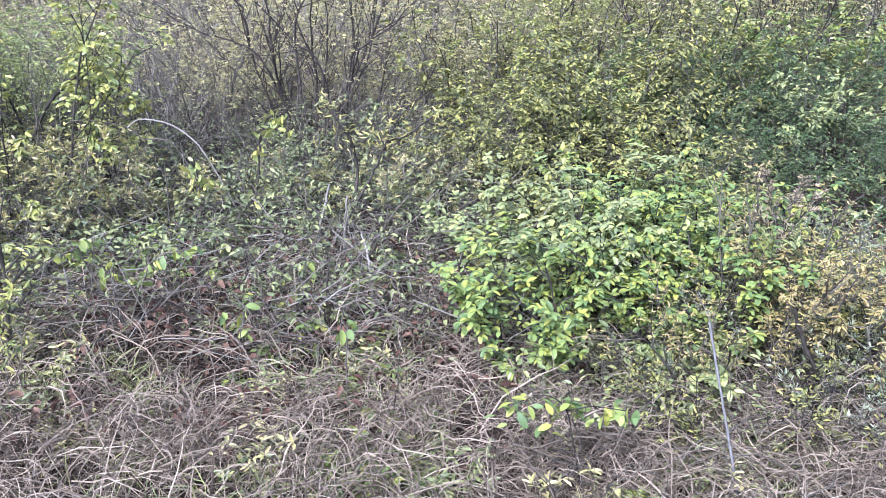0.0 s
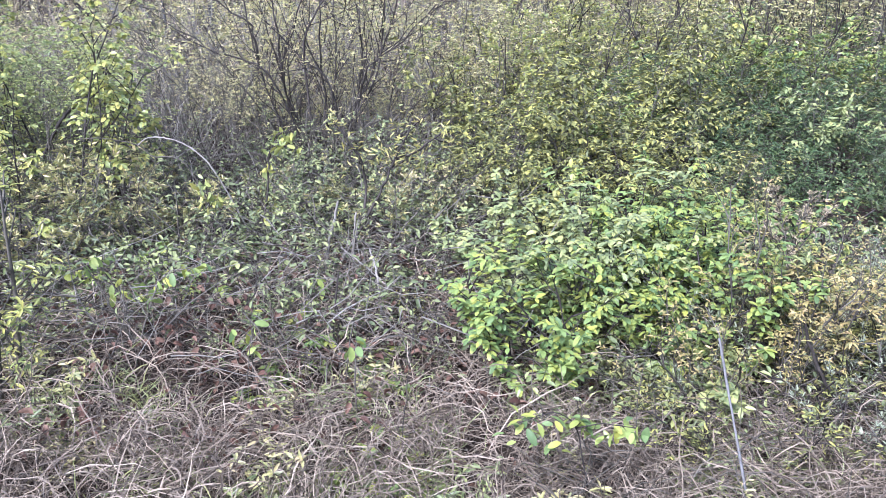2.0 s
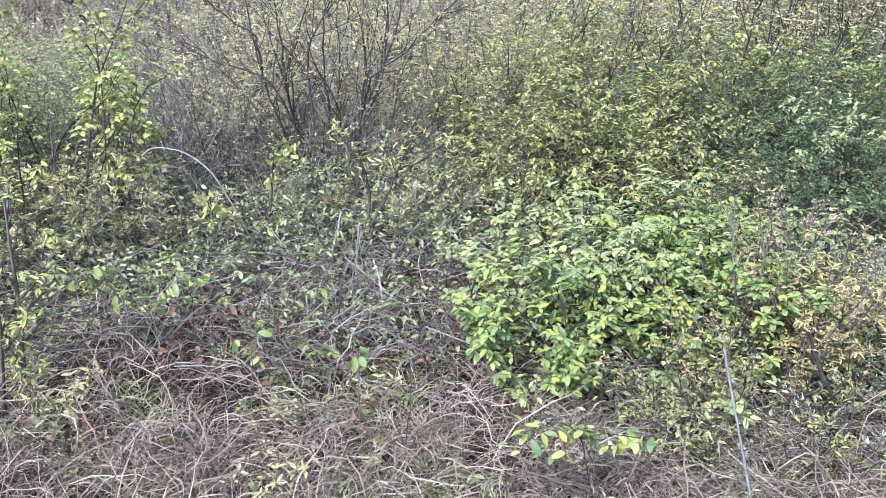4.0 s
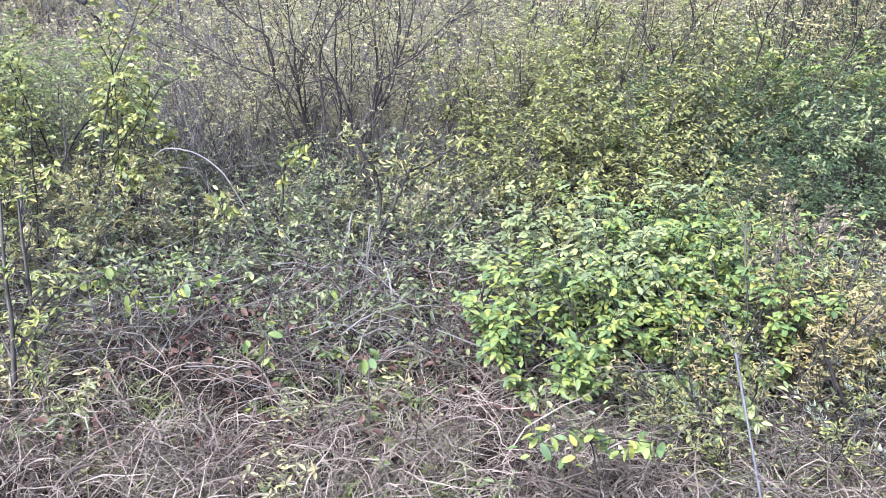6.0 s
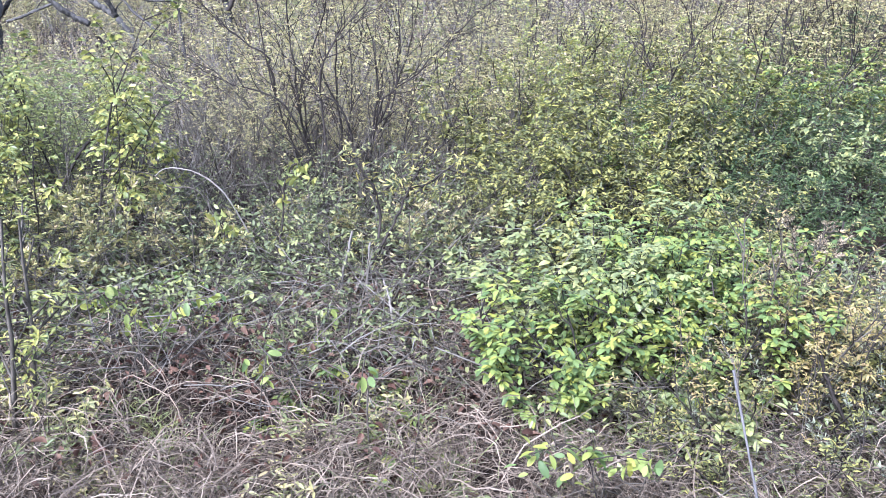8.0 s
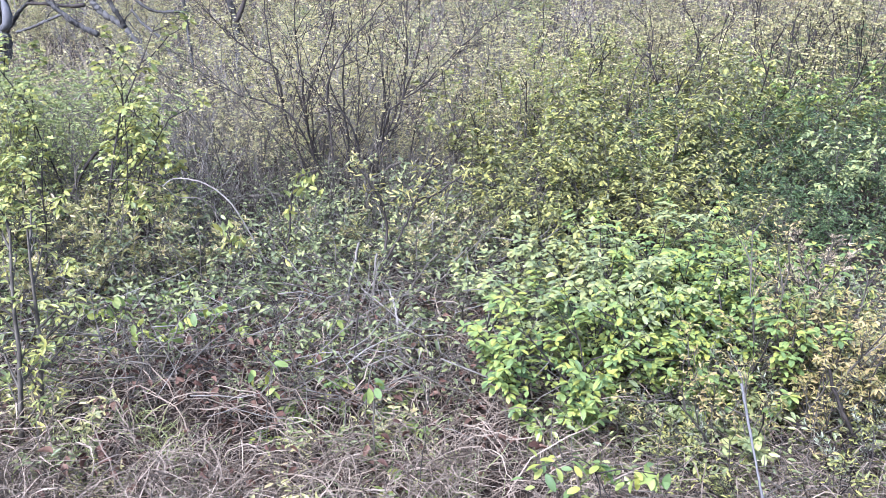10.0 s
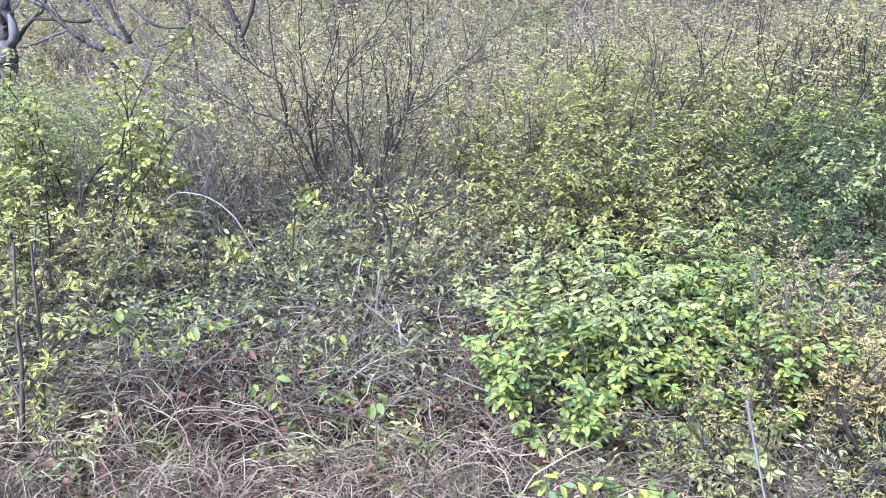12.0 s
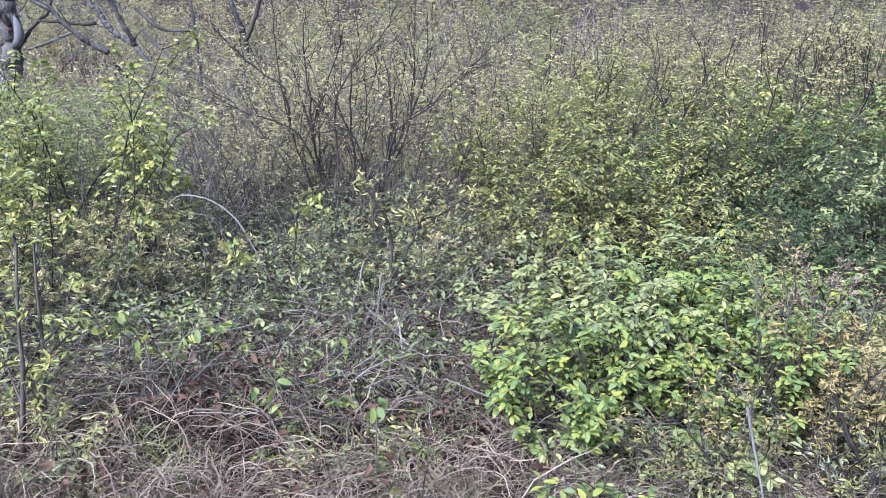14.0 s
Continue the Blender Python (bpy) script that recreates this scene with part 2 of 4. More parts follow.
def grow(rng, pos, d, length, r, level, s, out):
    n = 6 if level == 0 else s["segs"]
    if level > 0:
        d = unit(d * np.array([1, 1, s["flat"]]))
    pts, dirs, p = [pos], [d], pos
    for _ in range(n):
        d = unit(d + rng.normal(0, s["wob"], 3) + UP * s["up"])
        p = p + d * (length / n)
        pts.append(p)
        dirs.append(d)
    tip = 0.35 if level < len(s["kids"]) else 0.3
    out["poly"].append((np.array(pts), np.linspace(r, r * tip, n + 1), level))
    if level < len(s["kids"]):
        k = max(1, int(round(s["kids"][level] * rng.uniform(0.75, 1.25))))
        for j in range(k):
            t = s["first"] + (1 - s["first"]) * (j + rng.uniform(0.1, 0.9)) / k
            i = min(int(t * n), n - 1)
            at = pts[i] + (pts[i + 1] - pts[i]) * (t * n - i)
            q = unit(np.cross(dirs[i + 1], rng.normal(0, 1, 3)))
            a = radians(s["angle"][level] * rng.uniform(0.7, 1.3))
            grow(rng, at, unit(dirs[i + 1] * math.cos(a) + q * math.sin(a)), length * s["ratio"][level] * rng.uniform(0.6, 1.2) * (1.15 - 0.55 * t), r * 0.5, level + 1, s, out)
    if level >= s["leaf_from"]:
        k = max(1, int(length * (1 - s["bare_low"]) / s["gap"]))
        for j in range(k):
            t = s["bare_low"] + (1 - s["bare_low"]) * (j + rng.uniform(0.2, 0.8)) / k
            i = min(int(t * n), n - 1)
            at = pts[i] + (pts[i + 1] - pts[i]) * (t * n - i)
            q = unit(np.cross(dirs[i + 1], rng.normal(0, 1, 3)))
            for sign in ((1, -1) if s["pairs"] else (1,)):
                out["leaf"].append((at, unit((dirs[i + 1] * 0.45 + q * sign * 0.9 + rng.normal(0, .15, 3)) * LEVEL + UP * s["lift"]), s["leaf"] * rng.uniform(0.6, 1.1)))
        for j in range(s["tuft"]):
            q = unit(np.cross(dirs[-1], rng.normal(0, 1, 3)))
            out["leaf"].append((p, unit((dirs[-1] * 0.6 + q * 0.9) * LEVEL + UP * s["lift"]), s["leaf"] * rng.uniform(0.7, 1.25)))


def shrub(name, seed, s, bark, leaf_mat, shape, at=(0, 0), label="", category="shrub", group="", single=0, turn=0.0):
    """A shrub: an Empty at its foot, each main stem with its twigs a part, the foliage, and up to `single` leaves of their own."""
    rng = np.random.default_rng(seed)
    root = tagged(new(name), label, category, group)
    z0 = float(ground_z(*at)) - 0.01
    all_leaf, stems, owner = [], [], []
    for i in range(s["stems"]):
        az = 2 * np.pi * (i + rng.uniform(0, .7)) / s["stems"]
        lean = radians(s["lean"] * rng.uniform(0.3, 1.15))
        d = np.array([math.cos(az) * math.sin(lean), math.sin(az) * math.sin(lean), math.cos(lean)])
        foot = np.array([math.cos(az), math.sin(az), 0]) * s["spread"] * rng.uniform(0.3, 1.0)
        out = {"poly": [], "leaf": []}
        grow(rng, foot, d, s["height"] * rng.uniform(0.7, 1.05) / math.cos(lean), s["radius"] * rng.uniform(0.7, 1.2), 0, s, out)
        b = Buf()
        for pts, rad, level in out["poly"]:
            tube(b, pts, np.maximum(rad, 0.0011), s["sides"] + 1 if level == 0 else (s["sides"] if level == 1 else 3))
        stems.append(part("stem", b, bark, root))
        all_leaf += out["leaf"]
        owner += [i] * len(out["leaf"])
    if all_leaf:
        pos = np.array([a for a, _, _ in all_leaf])
        keep = pos[:, 2] > 0.01
        pos, d, size = pos[keep], np.array([a for _, a, _ in all_leaf])[keep], np.array([a for _, _, a in all_leaf])[keep]
        front = np.argsort(pos[:, 1] - 0.6 * pos[:, 2])[:single]
        rest = np.setdiff1d(np.arange(len(pos)), front)
        if len(rest):
            b = Buf()
            leaves(b, pos[rest], d[rest], size[rest], shape, rng, s["tilt"])
            part("foliage", b, leaf_mat, root, kind="stuff")
        if single:
            single_leaves([stems[k] for k in np.array(owner)[keep][front]], pos[front], d[front], size[front], leaf_mat, shape, rng, s["tilt"])
    root.matrix_basis = pose(at[0], at[1], z0, 0, 0, turn)
    return root


LEAF_MESHES = {}


def single_leaves(bearers, pos, d, size, mat, shape, rng, tilt):
    key = (mat.name, round(float(shape[0][:, 0].max()), 3))
    if key not in LEAF_MESHES:
        made = []
        for droop in (0.05, 0.2, 0.38):
            b = Buf()
            t = shape[0].copy()
            t[:, 2] -= (droop - 0.2) * t[:, 1] ** 2
            b.add(t, shape[1])
            made.append(b.mesh("leaf", mat))
        LEAF_MESHES[key] = made
    side, face = leaf_axes(unit(d), rng, tilt)
    for i in range(len(pos)):
        ob = new("leaf", LEAF_MESHES[key][i % 3])
        ob.parent = bearers[i]
        m = np.eye(4)
        m[:3, 0], m[:3, 1], m[:3, 2], m[:3, 3] = side[i] * size[i], unit(d[i]) * size[i], face[i] * size[i], pos[i]
        ob.matrix_basis = Matrix(m.tolist())


def set_out(proto, places):
    """Copies of a plant at (x, y, turn, scale)."""
    for x, y, turn, k in places:
        copy_thing(proto, pose(x, y, float(ground_z(x, y)) - 0.01, 0, 0, turn) @ Matrix.Scale(k, 4))


OVAL = leaf_shape(0.52, 0.07, 0.34)
NARROW = leaf_shape(0.30, 0.06, 0.36)
SLIM = leaf_shape(0.26, 0.05, 0.15, False, True)
ROUND = leaf_shape(0.6, 0.3, 0.5)
FAR_LEAF = leaf_shape(0.5, 0.10, 0.2, False)
MID_OVAL = leaf_shape(0.54, 0.08, 0.42, False, True)
MID_NARROW = leaf_shape(0.34, 0.06, 0.32, False, True)

# ---- ground ----
gx = np.concatenate([np.linspace(-400, -12, 14)[:-1], np.linspace(-12, 12, 97), np.linspace(12, 400, 14)[1:]])
gy = np.concatenate([np.linspace(-400, -4, 14)[:-1], np.linspace(-4, 30, 137), np.linspace(30, 600, 16)[1:]])
mx, my = np.meshgrid(gx, gy, indexing="ij")
gv = np.stack([mx, my, ground_z(mx, my)], -1).reshape(-1, 3)
ii, jj = np.meshgrid(np.arange(len(gx) - 1), np.arange(len(gy) - 1), indexing="ij")
c0 = ii * len(gy) + jj
gf = np.concatenate([np.stack([c0, c0 + len(gy), c0 + len(gy) + 1], -1).reshape(-1, 3), np.stack([c0, c0 + len(gy) + 1, c0 + 1], -1).reshape(-1, 3)])
gb = Buf()
gb.add(gv, gf)
ground = tagged(new("ground", gb.mesh("ground", SOIL)), "dark brown soil with leaf litter under the thicket", "ground", kind="structure")

# ---- far and middle brush ----
R = np.random.default_rng(7)

far_specs = [
    (Spec(stems=6, height=1.15, lean=26, kids=(6, 3), leaf=0.037, gap=0.042, sides=3, radius=0.006, segs=2, tilt=.5), BARK_PALE, LEAF_LIME, "dense yellow-green shrub in young leaf"),
    (Spec(stems=7, height=1.2, lean=22, kids=(6, 3), leaf=0.032, gap=0.036, sides=3, radius=0.006, tuft=4, segs=2, tilt=.5), BARK_TWIG, LEAF_YELLOW, "thin grey-stemmed shrub with small yellowish leaves"),
    (Spec(stems=6, height=1.05, lean=28, kids=(6, 3), leaf=0.037, gap=0.042, sides=3, radius=0.006, segs=2, tilt=.5), BARK_TWIG, LEAF_FRESH, "fresh green leafy shrub among grey twigs"),
    (Spec(stems=8, height=1.2, lean=20, kids=(6, 3), leaf=0.036, gap=0.08, pairs=False, tuft=3, sides=3, radius=0.008, segs=2), BARK_TWIG, LEAF_YELLOW, "bare purplish-grey shrub with few leaf buds"),
]
protos = []
for i, (sp, bk, lf, lab) in enumerate(far_specs):
    protos.append(shrub("shrub", 20 + i, sp, bk, lf, FAR_LEAF, (-5.5 + 3.4 * i, 12.5 + 0.4 * i), lab, group="far brush"))
for row_y in np.arange(9.3, 15.4, 1.05):
    half = 1.2 + row_y * 0.56
    step = 0.9 + 0.03 * row_y
    for x in np.arange(-half, half, step):
        at_x, at_y = x + R.uniform(-.35, .35), row_y + R.uniform(-.4, .4)
        u = R.uniform()
        k = (1 if u < .55 else 3 if u < .7 else 0 if u < .88 else 2) if at_x < 0.5 else (0 if u < .28 else 1 if u < .66 else 2 if u < .82 else 3)
        low = .5 if at_y < 10.5 and -6.0 < at_x < -2.4 else 1.0
        set_out(protos[k], [(at_x, at_y, R.uniform(0, 360), R.uniform(0.75, 1.1) * low)])

for i in range(20):
    set_out(protos[3 if i % 3 else 1], [(R.uniform(-.5, 6.2), R.uniform(8.9, 11.5), R.uniform(0, 360), R.uniform(.55, .85))])

# ---- trees and dead limbs behind the brush ----
def smooth_line(pts, rng, wob=0.02, k=5):
    pts = np.asarray(pts, float)
    p = np.concatenate([2 * pts[:1] - pts[1:2], pts, 2 * pts[-1:] - pts[-2:-1]])
    out = []
    for i in range(1, len(p) - 2):
        for t in np.arange(k) / k:
            out.append(0.5 * (2 * p[i] + (p[i + 1] - p[i - 1]) * t + (2 * p[i - 1] - 5 * p[i] + 4 * p[i + 1] - p[i + 2]) * t ** 2 + (3 * p[i] - p[i - 1] - 3 * p[i + 1] + p[i + 2]) * t ** 3))
    out.append(pts[-1])
    out = np.array(out)
    out[1:-1] += rng.normal(0, wob, out[1:-1].shape)
    return out


def limb(name, parent, pts, r0, r1, mat, seed, sides=8, label="", wob=None, twigs=0):
    """A woody limb along pts with an uneven surface; twigs: how many thin side shoots it bears."""
    rng = np.random.default_rng(seed)
    line = smooth_line(pts, rng, r0 * 0.12 if wob is None else wob, 9)
    n = len(line)
    knots = np.interp(np.linspace(0, 1, n), np.linspace(0, 1, n // 4 + 2), rng.uniform(0.82, 1.2, n // 4 + 2))
    rad = np.linspace(r0, r1, n) * knots * rng.uniform(0.95, 1.05, n)
    b = Buf()
    tube(b, line, rad, sides, capped=True)
    for _ in range(twigs):
        i = rng.integers(n // 4, n - 1)
        d = unit(unit(line[i + 1] - line[i]) + rng.normal(0, .8, 3) + UP * .4)
        p, shoot = line[i], []
        for _k in range(5):
            shoot.append(p)
            d = unit(d + rng.normal(0, .25, 3))
            p = p + d * rng.uniform(.04, .11)
        tube(b, shoot, np.linspace(min(r0 * .3, .012), .003, 5), 4)
    return part(name, b, mat, parent, label)


def on_ground(name, x, y, label, category, group=""):
    ob = tagged(new(name), label, category, group)
    ob.location = (x, y, float(ground_z(x, y)))
    return ob


def limb_at(name, parent, pts, *args, **k):
    o = np.array(parent.location)
    return limb(name, parent, [np.array(p) - o for p in pts], *args, **k)


tree = on_ground("tree", -4.86, 9.0, "leaning grey-barked tree with a pale broken stub", "tree")
limb_at("trunk", tree, [(-4.9, 9, 0.0), (-4.775, 9, .35), (-4.66, 9, .82), (-4.627, 9, 1.16), (-4.62, 9, 1.5), (-4.58, 9.05, 1.94), (-4.7, 9.2, 4.2)], .12, .05, BARK_GREY, 1, 12)
limb_at("branch", tree, [(-4.57, 8.92, 1.16), (-4.634, 8.88, 1.305), (-4.78, 8.86, 1.417), (-5.3, 8.8, 1.6)], .04, .02, BARK_DARK, 2, twigs=3)
limb_at("branch", tree, [(-4.55, 8.95, .98), (-4.411, 8.95, 1.153), (-4.289, 8.95, 1.266), (-4.149, 8.95, 1.433), (-4.0, 8.9, 2.1)], .024, .012, BARK_GREY, 3, twigs=3)
stub = Buf()
tube(stub, np.array([(-4.51, 8.87, 1.30), (-4.487, 8.85, 1.266), (-4.467, 8.84, 1.209), (-4.458, 8.83, 1.136), (-4.475, 8.83, 1.062), (-4.54, 8.84, 1.0)]) - np.array(tree.location), [.012, .026, .042, .05, .045, .03], 9, capped=True)
part("stub", stub, bark_material("bare_wood", (0.10, 0.10, 0.10), (0.17, 0.17, 0.166), 40), tree, "pale grey broken branch stub")

dead_tree = on_ground("dead_tree", -2.9, 9.0, "fallen dead tree with bare grey limbs in brush", "dead tree")
limb_at("trunk", dead_tree, [(-2.9, 9, .15), (-3.03, 9, .45), (-3.117, 9, .587), (-3.206, 9, .762), (-3.315, 9, .964), (-3.466, 9, 1.096), (-3.56, 9, 1.152), (-3.64, 9, 1.25), (-3.71, 9, 1.377), (-3.78, 9, 1.5), (-3.86, 9.05, 2.1)], .044, .022, BARK_GREY, 11, 9, twigs=4)
limb_at("limb", dead_tree, [(-3.35, 9, 1.0), (-3.37, 8.97, 1.107), (-3.434, 8.95, 1.22), (-3.50, 8.95, 1.388), (-3.568, 8.95, 1.527), (-3.7, 8.95, 1.9)], .03, .02, BARK_GREY, 12, twigs=3)
limb_at("limb", dead_tree, [(-3.6, 8.9, .95), (-3.765, 8.85, 1.05), (-3.882, 8.82, 1.152), (-3.996, 8.8, 1.265), (-4.086, 8.8, 1.378), (-4.224, 8.8, 1.433), (-4.5, 8.8, 1.6)], .03, .02, BARK_GREY, 13, twigs=4)
limb_at("limb", dead_tree, [(-3.05, 8.95, .5), (-3.098, 8.92, .54), (-3.233, 8.9, .616), (-3.403, 8.9, .704), (-3.538, 8.9, .82)], .034, .02, BARK_DARK, 14, twigs=2)
limb_at("branch", dead_tree, [(-4.249, 8.85, 1.26), (-3.987, 8.85, 1.25), (-3.813, 8.85, 1.232), (-3.671, 8.85, 1.248)], .014, .018, BARK_DARK, 15, twigs=2)
limb_at("branch", dead_tree, [(-4.376, 8.8, .981), (-4.191, 8.8, 1.039), (-4.054, 8.8, 1.096), (-3.9, 8.8, 1.15)], .015, .012, BARK_GREY, 16, twigs=2)
limb_at("branch", dead_tree, [(-3.36, 9.1, 1.4), (-3.304, 9.1, 1.344), (-3.143, 9.1, 1.209), (-3.0, 9.1, 1.163), (-2.756, 9.1, 1.152), (-2.6, 9.1, 1.0)], .012, .018, BARK_GREY, 17, twigs=3)
limb_at("branch", dead_tree, [(-3.262, 9, 1.192), (-3.159, 9, 1.05), (-3.0, 9, .912), (-2.8, 9, .6)], .014, .018, BARK_GREY, 18, twigs=2)
limb_at("branch", dead_tree, [(-2.8, 9.2, 1.5), (-2.77, 9.2, 1.16), (-2.74, 9.2, .5)], .014, .018, BARK_GREY, 19, twigs=2)

forked = on_ground("forked_tree", -2.2, 9.0, "slim grey forked trunk rising from brush", "tree")
limb_at("trunk", forked, [(-2.2, 9, .1), (-2.2, 9, .76), (-2.2, 9, 1.078), (-2.237, 9, 1.219), (-2.285, 9, 1.36), (-2.357, 9, 1.554), (-2.4, 9, 1.8), (-2.45, 9, 3.0)], .036, .024, BARK_GREY, 21)
limb_at("branch", forked, [(-2.2, 8.98, 1.06), (-2.087, 8.98, 1.276), (-2.013, 8.98, 1.526), (-1.9, 8.98, 1.95)], .026, .016, BARK_DARK, 22)

# ---- dense olive shrubs on the right ----
mid_spec = Spec(stems=7, height=0.72, lean=38, kids=(7, 4), leaf=0.038, gap=0.046, radius=0.006, spread=0.15, segs=2, sides=3, lift=0.04, tilt=0.22)
mid = [shrub("leafy_shrub", 50, mid_spec, BARK_TWIG, LEAF_OLIVE, MID_OVAL, (1.0, 4.9), "dense shrub with drooping olive-green leaves", group="olive shrubs"),
       shrub("leafy_shrub", 51, Spec(mid_spec, height=0.9, lean=30), BARK_TWIG, LEAF_OLIVE, MID_OVAL, (2.0, 5.7), "tall dense shrub with dull olive leaves", group="olive shrubs"),
       shrub("leafy_shrub", 52, Spec(mid_spec, height=0.7), BARK_TWIG, LEAF_FRESH, MID_OVAL, (2.6, 5.2), "low dense shrub with green leaves", group="olive shrubs")]
for row_y in np.arange(4.9, 9.0, 0.78):
    for x in np.arange(0.35 + 0.33 * (row_y - 5), 0.9 + row_y * 0.56, 0.82):
        if row_y < 5.3 and 1.4 < x < 3.0:
            continue
        u = R.uniform()
        k = 0 if u < .5 else 1 if u < .8 else 2
        spot = (x + R.uniform(-.2, .2), row_y + R.uniform(-.2, .2), R.uniform(0, 360), R.uniform(.6, 1.25))
        if row_y > 6.0 or not 1.4 < x < 3.4:
            set_out(mid[k], [spot])
set_out(mid[0], [(.65, 4.35, 40, .75), (1.3, 4.3, 130, .7), (.3, 4.6, 220, .7), (1.05, 4.6, 300, .8), (1.6, 4.1, 20, .55)])
fern = shrub("dark_green_shrub", 55, Spec(mid_spec, height=1.0, leaf=0.045, lean=24), BARK_TWIG, LEAF_FERN, MID_NARROW, (3.75, 7.7), "dark green shrub among pale leaves, colour including shade", group="dark green shrubs")
lush = shrub("lime_leafed_shrub", 56, Spec(mid_spec, height=.8, leaf=.042, stems=6, lean=30), BARK_TWIG, LEAF_BRIGHT, MID_OVAL, (2.55, 6.6), "leafy shrub with bright green young leaves", group="lime shrubs")
set_out(lush, [(3.15, 6.7, 60, 1.0), (2.1, 6.2, 140, .75), (1.35, 5.9, 220, .7), (3.6, 7.2, 300, .9), (1.75, 6.9, 30, .8), (.95, 5.3, 90, .7)])
# these fill the shaded hollow; their dark leaf colour stands in for its shade
set_out(fern, [(2.75, 4.75, 60, .56), (2.1, 4.45, 120, .5), (1.75, 4.55, 200, .5), (2.45, 4.2, 310, .45), (1.95, 4.95, 40, .56), (3.1, 5.0, 140, .6), (2.2, 5.6, 20, .66), (2.9, 4.2, 15, .5), (2.45, 5.2, 75, .65), (2.9, 5.6, 170, .7), (1.75, 5.5, 260, .65), (3.3, 5.8, 330, .75), (2.6, 5.95, 110, .75), (1.55, 5.9, 35, .7)])


# ---- plants whose main stems follow given lines ----
def stemmed_shrub(name, seed, s, lines, bark, leaf_mat, shape, label, category="shrub", group="", single=0):
    """A shrub whose main stems run along given lines; twigs and leaves grow on them by the habit s."""
    rng = np.random.default_rng(seed)
    root = on_ground(name, lines[0][0][0], lines[0][0][1], label, category, group)
    o = np.array(root.location)
    grown, stems, owner = [], [], []
    for i, pts in enumerate(lines):
        line = smooth_line(np.array(pts) - o, rng, s["radius"] * .6, 4)
        out = {"poly": [], "leaf": []}
        length = float(np.linalg.norm(np.diff(line, axis=0), axis=1).sum())
        r = s["radius"] * rng.uniform(.8, 1.15) * (.6 + .4 * min(1.0, length))
        rad = np.linspace(r, r * .3, len(line))
        for _ in range(max(2, int(s["kids"][0] * length))):
            t = rng.uniform(s["first"], 1) * (len(line) - 1.001)
            k = int(t)
            d = unit(line[k + 1] - line[k])
            q = unit(np.cross(d, rng.normal(0, 1, 3)))
            a = radians(s["angle"][0] * rng.uniform(.6, 1.3))
            grow(rng, line[k] + (line[k + 1] - line[k]) * (t - k), unit(d * math.cos(a) + q * math.sin(a)), s["height"] * rng.uniform(.4, 1.1), rad[k] * .55, 1, s, out)
        b = Buf()
        tube(b, line, rad, 6, capped=True)
        for p, rr, level in out["poly"]:
            tube(b, p, np.maximum(rr, .0019), 4 if level == 1 else 3)
        stems.append(part("stem", b, bark, root))
        grown += out["leaf"]
        owner += [i] * len(out["leaf"])
    pos, d, size = (np.array([g[i] for g in grown]) for i in range(3))
    front = np.arange(len(pos))[:single]
    if len(pos) > single:
        b = Buf()
        leaves(b, pos[single:], d[single:], size[single:], shape, rng, s["tilt"])
        part("foliage", b, leaf_mat, root, kind="stuff")
    single_leaves([stems[k] for k in np.array(owner)[front]], pos[front], d[front], size[front], leaf_mat, shape, rng, s["tilt"])
    return root


def leafy_shoot(name, seed, lines, tufts, bark, leaf_mat, shape, size, label, category="sprig", group="", per=4, lift=-.3, r=.004, reach=.012, tilt=.5):
    """A shoot with given stems and a spray of single leaves at each given point."""
    rng = np.random.default_rng(seed)
    root = on_ground(name, lines[0][0][0], lines[0][0][1], label, category, group)
    o = np.array(root.location)
    stems, nodes = [], []
    for i, pts in enumerate(lines):
        line = smooth_line(np.array(pts) - o, rng, r * .4, 4)
        b = Buf()
        tube(b, line, np.linspace(r, r * .45, len(line)), 5, capped=True)
        stems.append(b)
        nodes.append(line)
    bearers, pos, dirs, sizes = [], [], [], []
    for tuft in tufts:
        p = np.array(tuft) - o
        near = [np.linalg.norm(l - p, axis=1) for l in nodes]
        i = int(np.argmin([n.min() for n in near]))
        at = nodes[i][max(0, int(near[i].argmin()) - 1)]
        if np.linalg.norm(at - p) > .015:
            tube(stems[i], [at, (at * .55 + p * .45) + rng.normal(0, .006, 3), p], [r * .5, r * .4, r * .3], 4)
        for _ in range(per):
            d = rng.normal(0, 1, 3) * np.array([1, 1, .35]) + UP * lift
            bearers.append(i)
            pos.append(p + rng.normal(0, reach, 3))
            dirs.append(unit(d))
            sizes.append(size * rng.uniform(.65, 1.15))
    made = [part("stem", b, bark, root) for b in stems]
    single_leaves([made[i] for i in bearers], np.array(pos), np.array(dirs), np.array(sizes), leaf_mat, shape, rng, tilt)
    return root


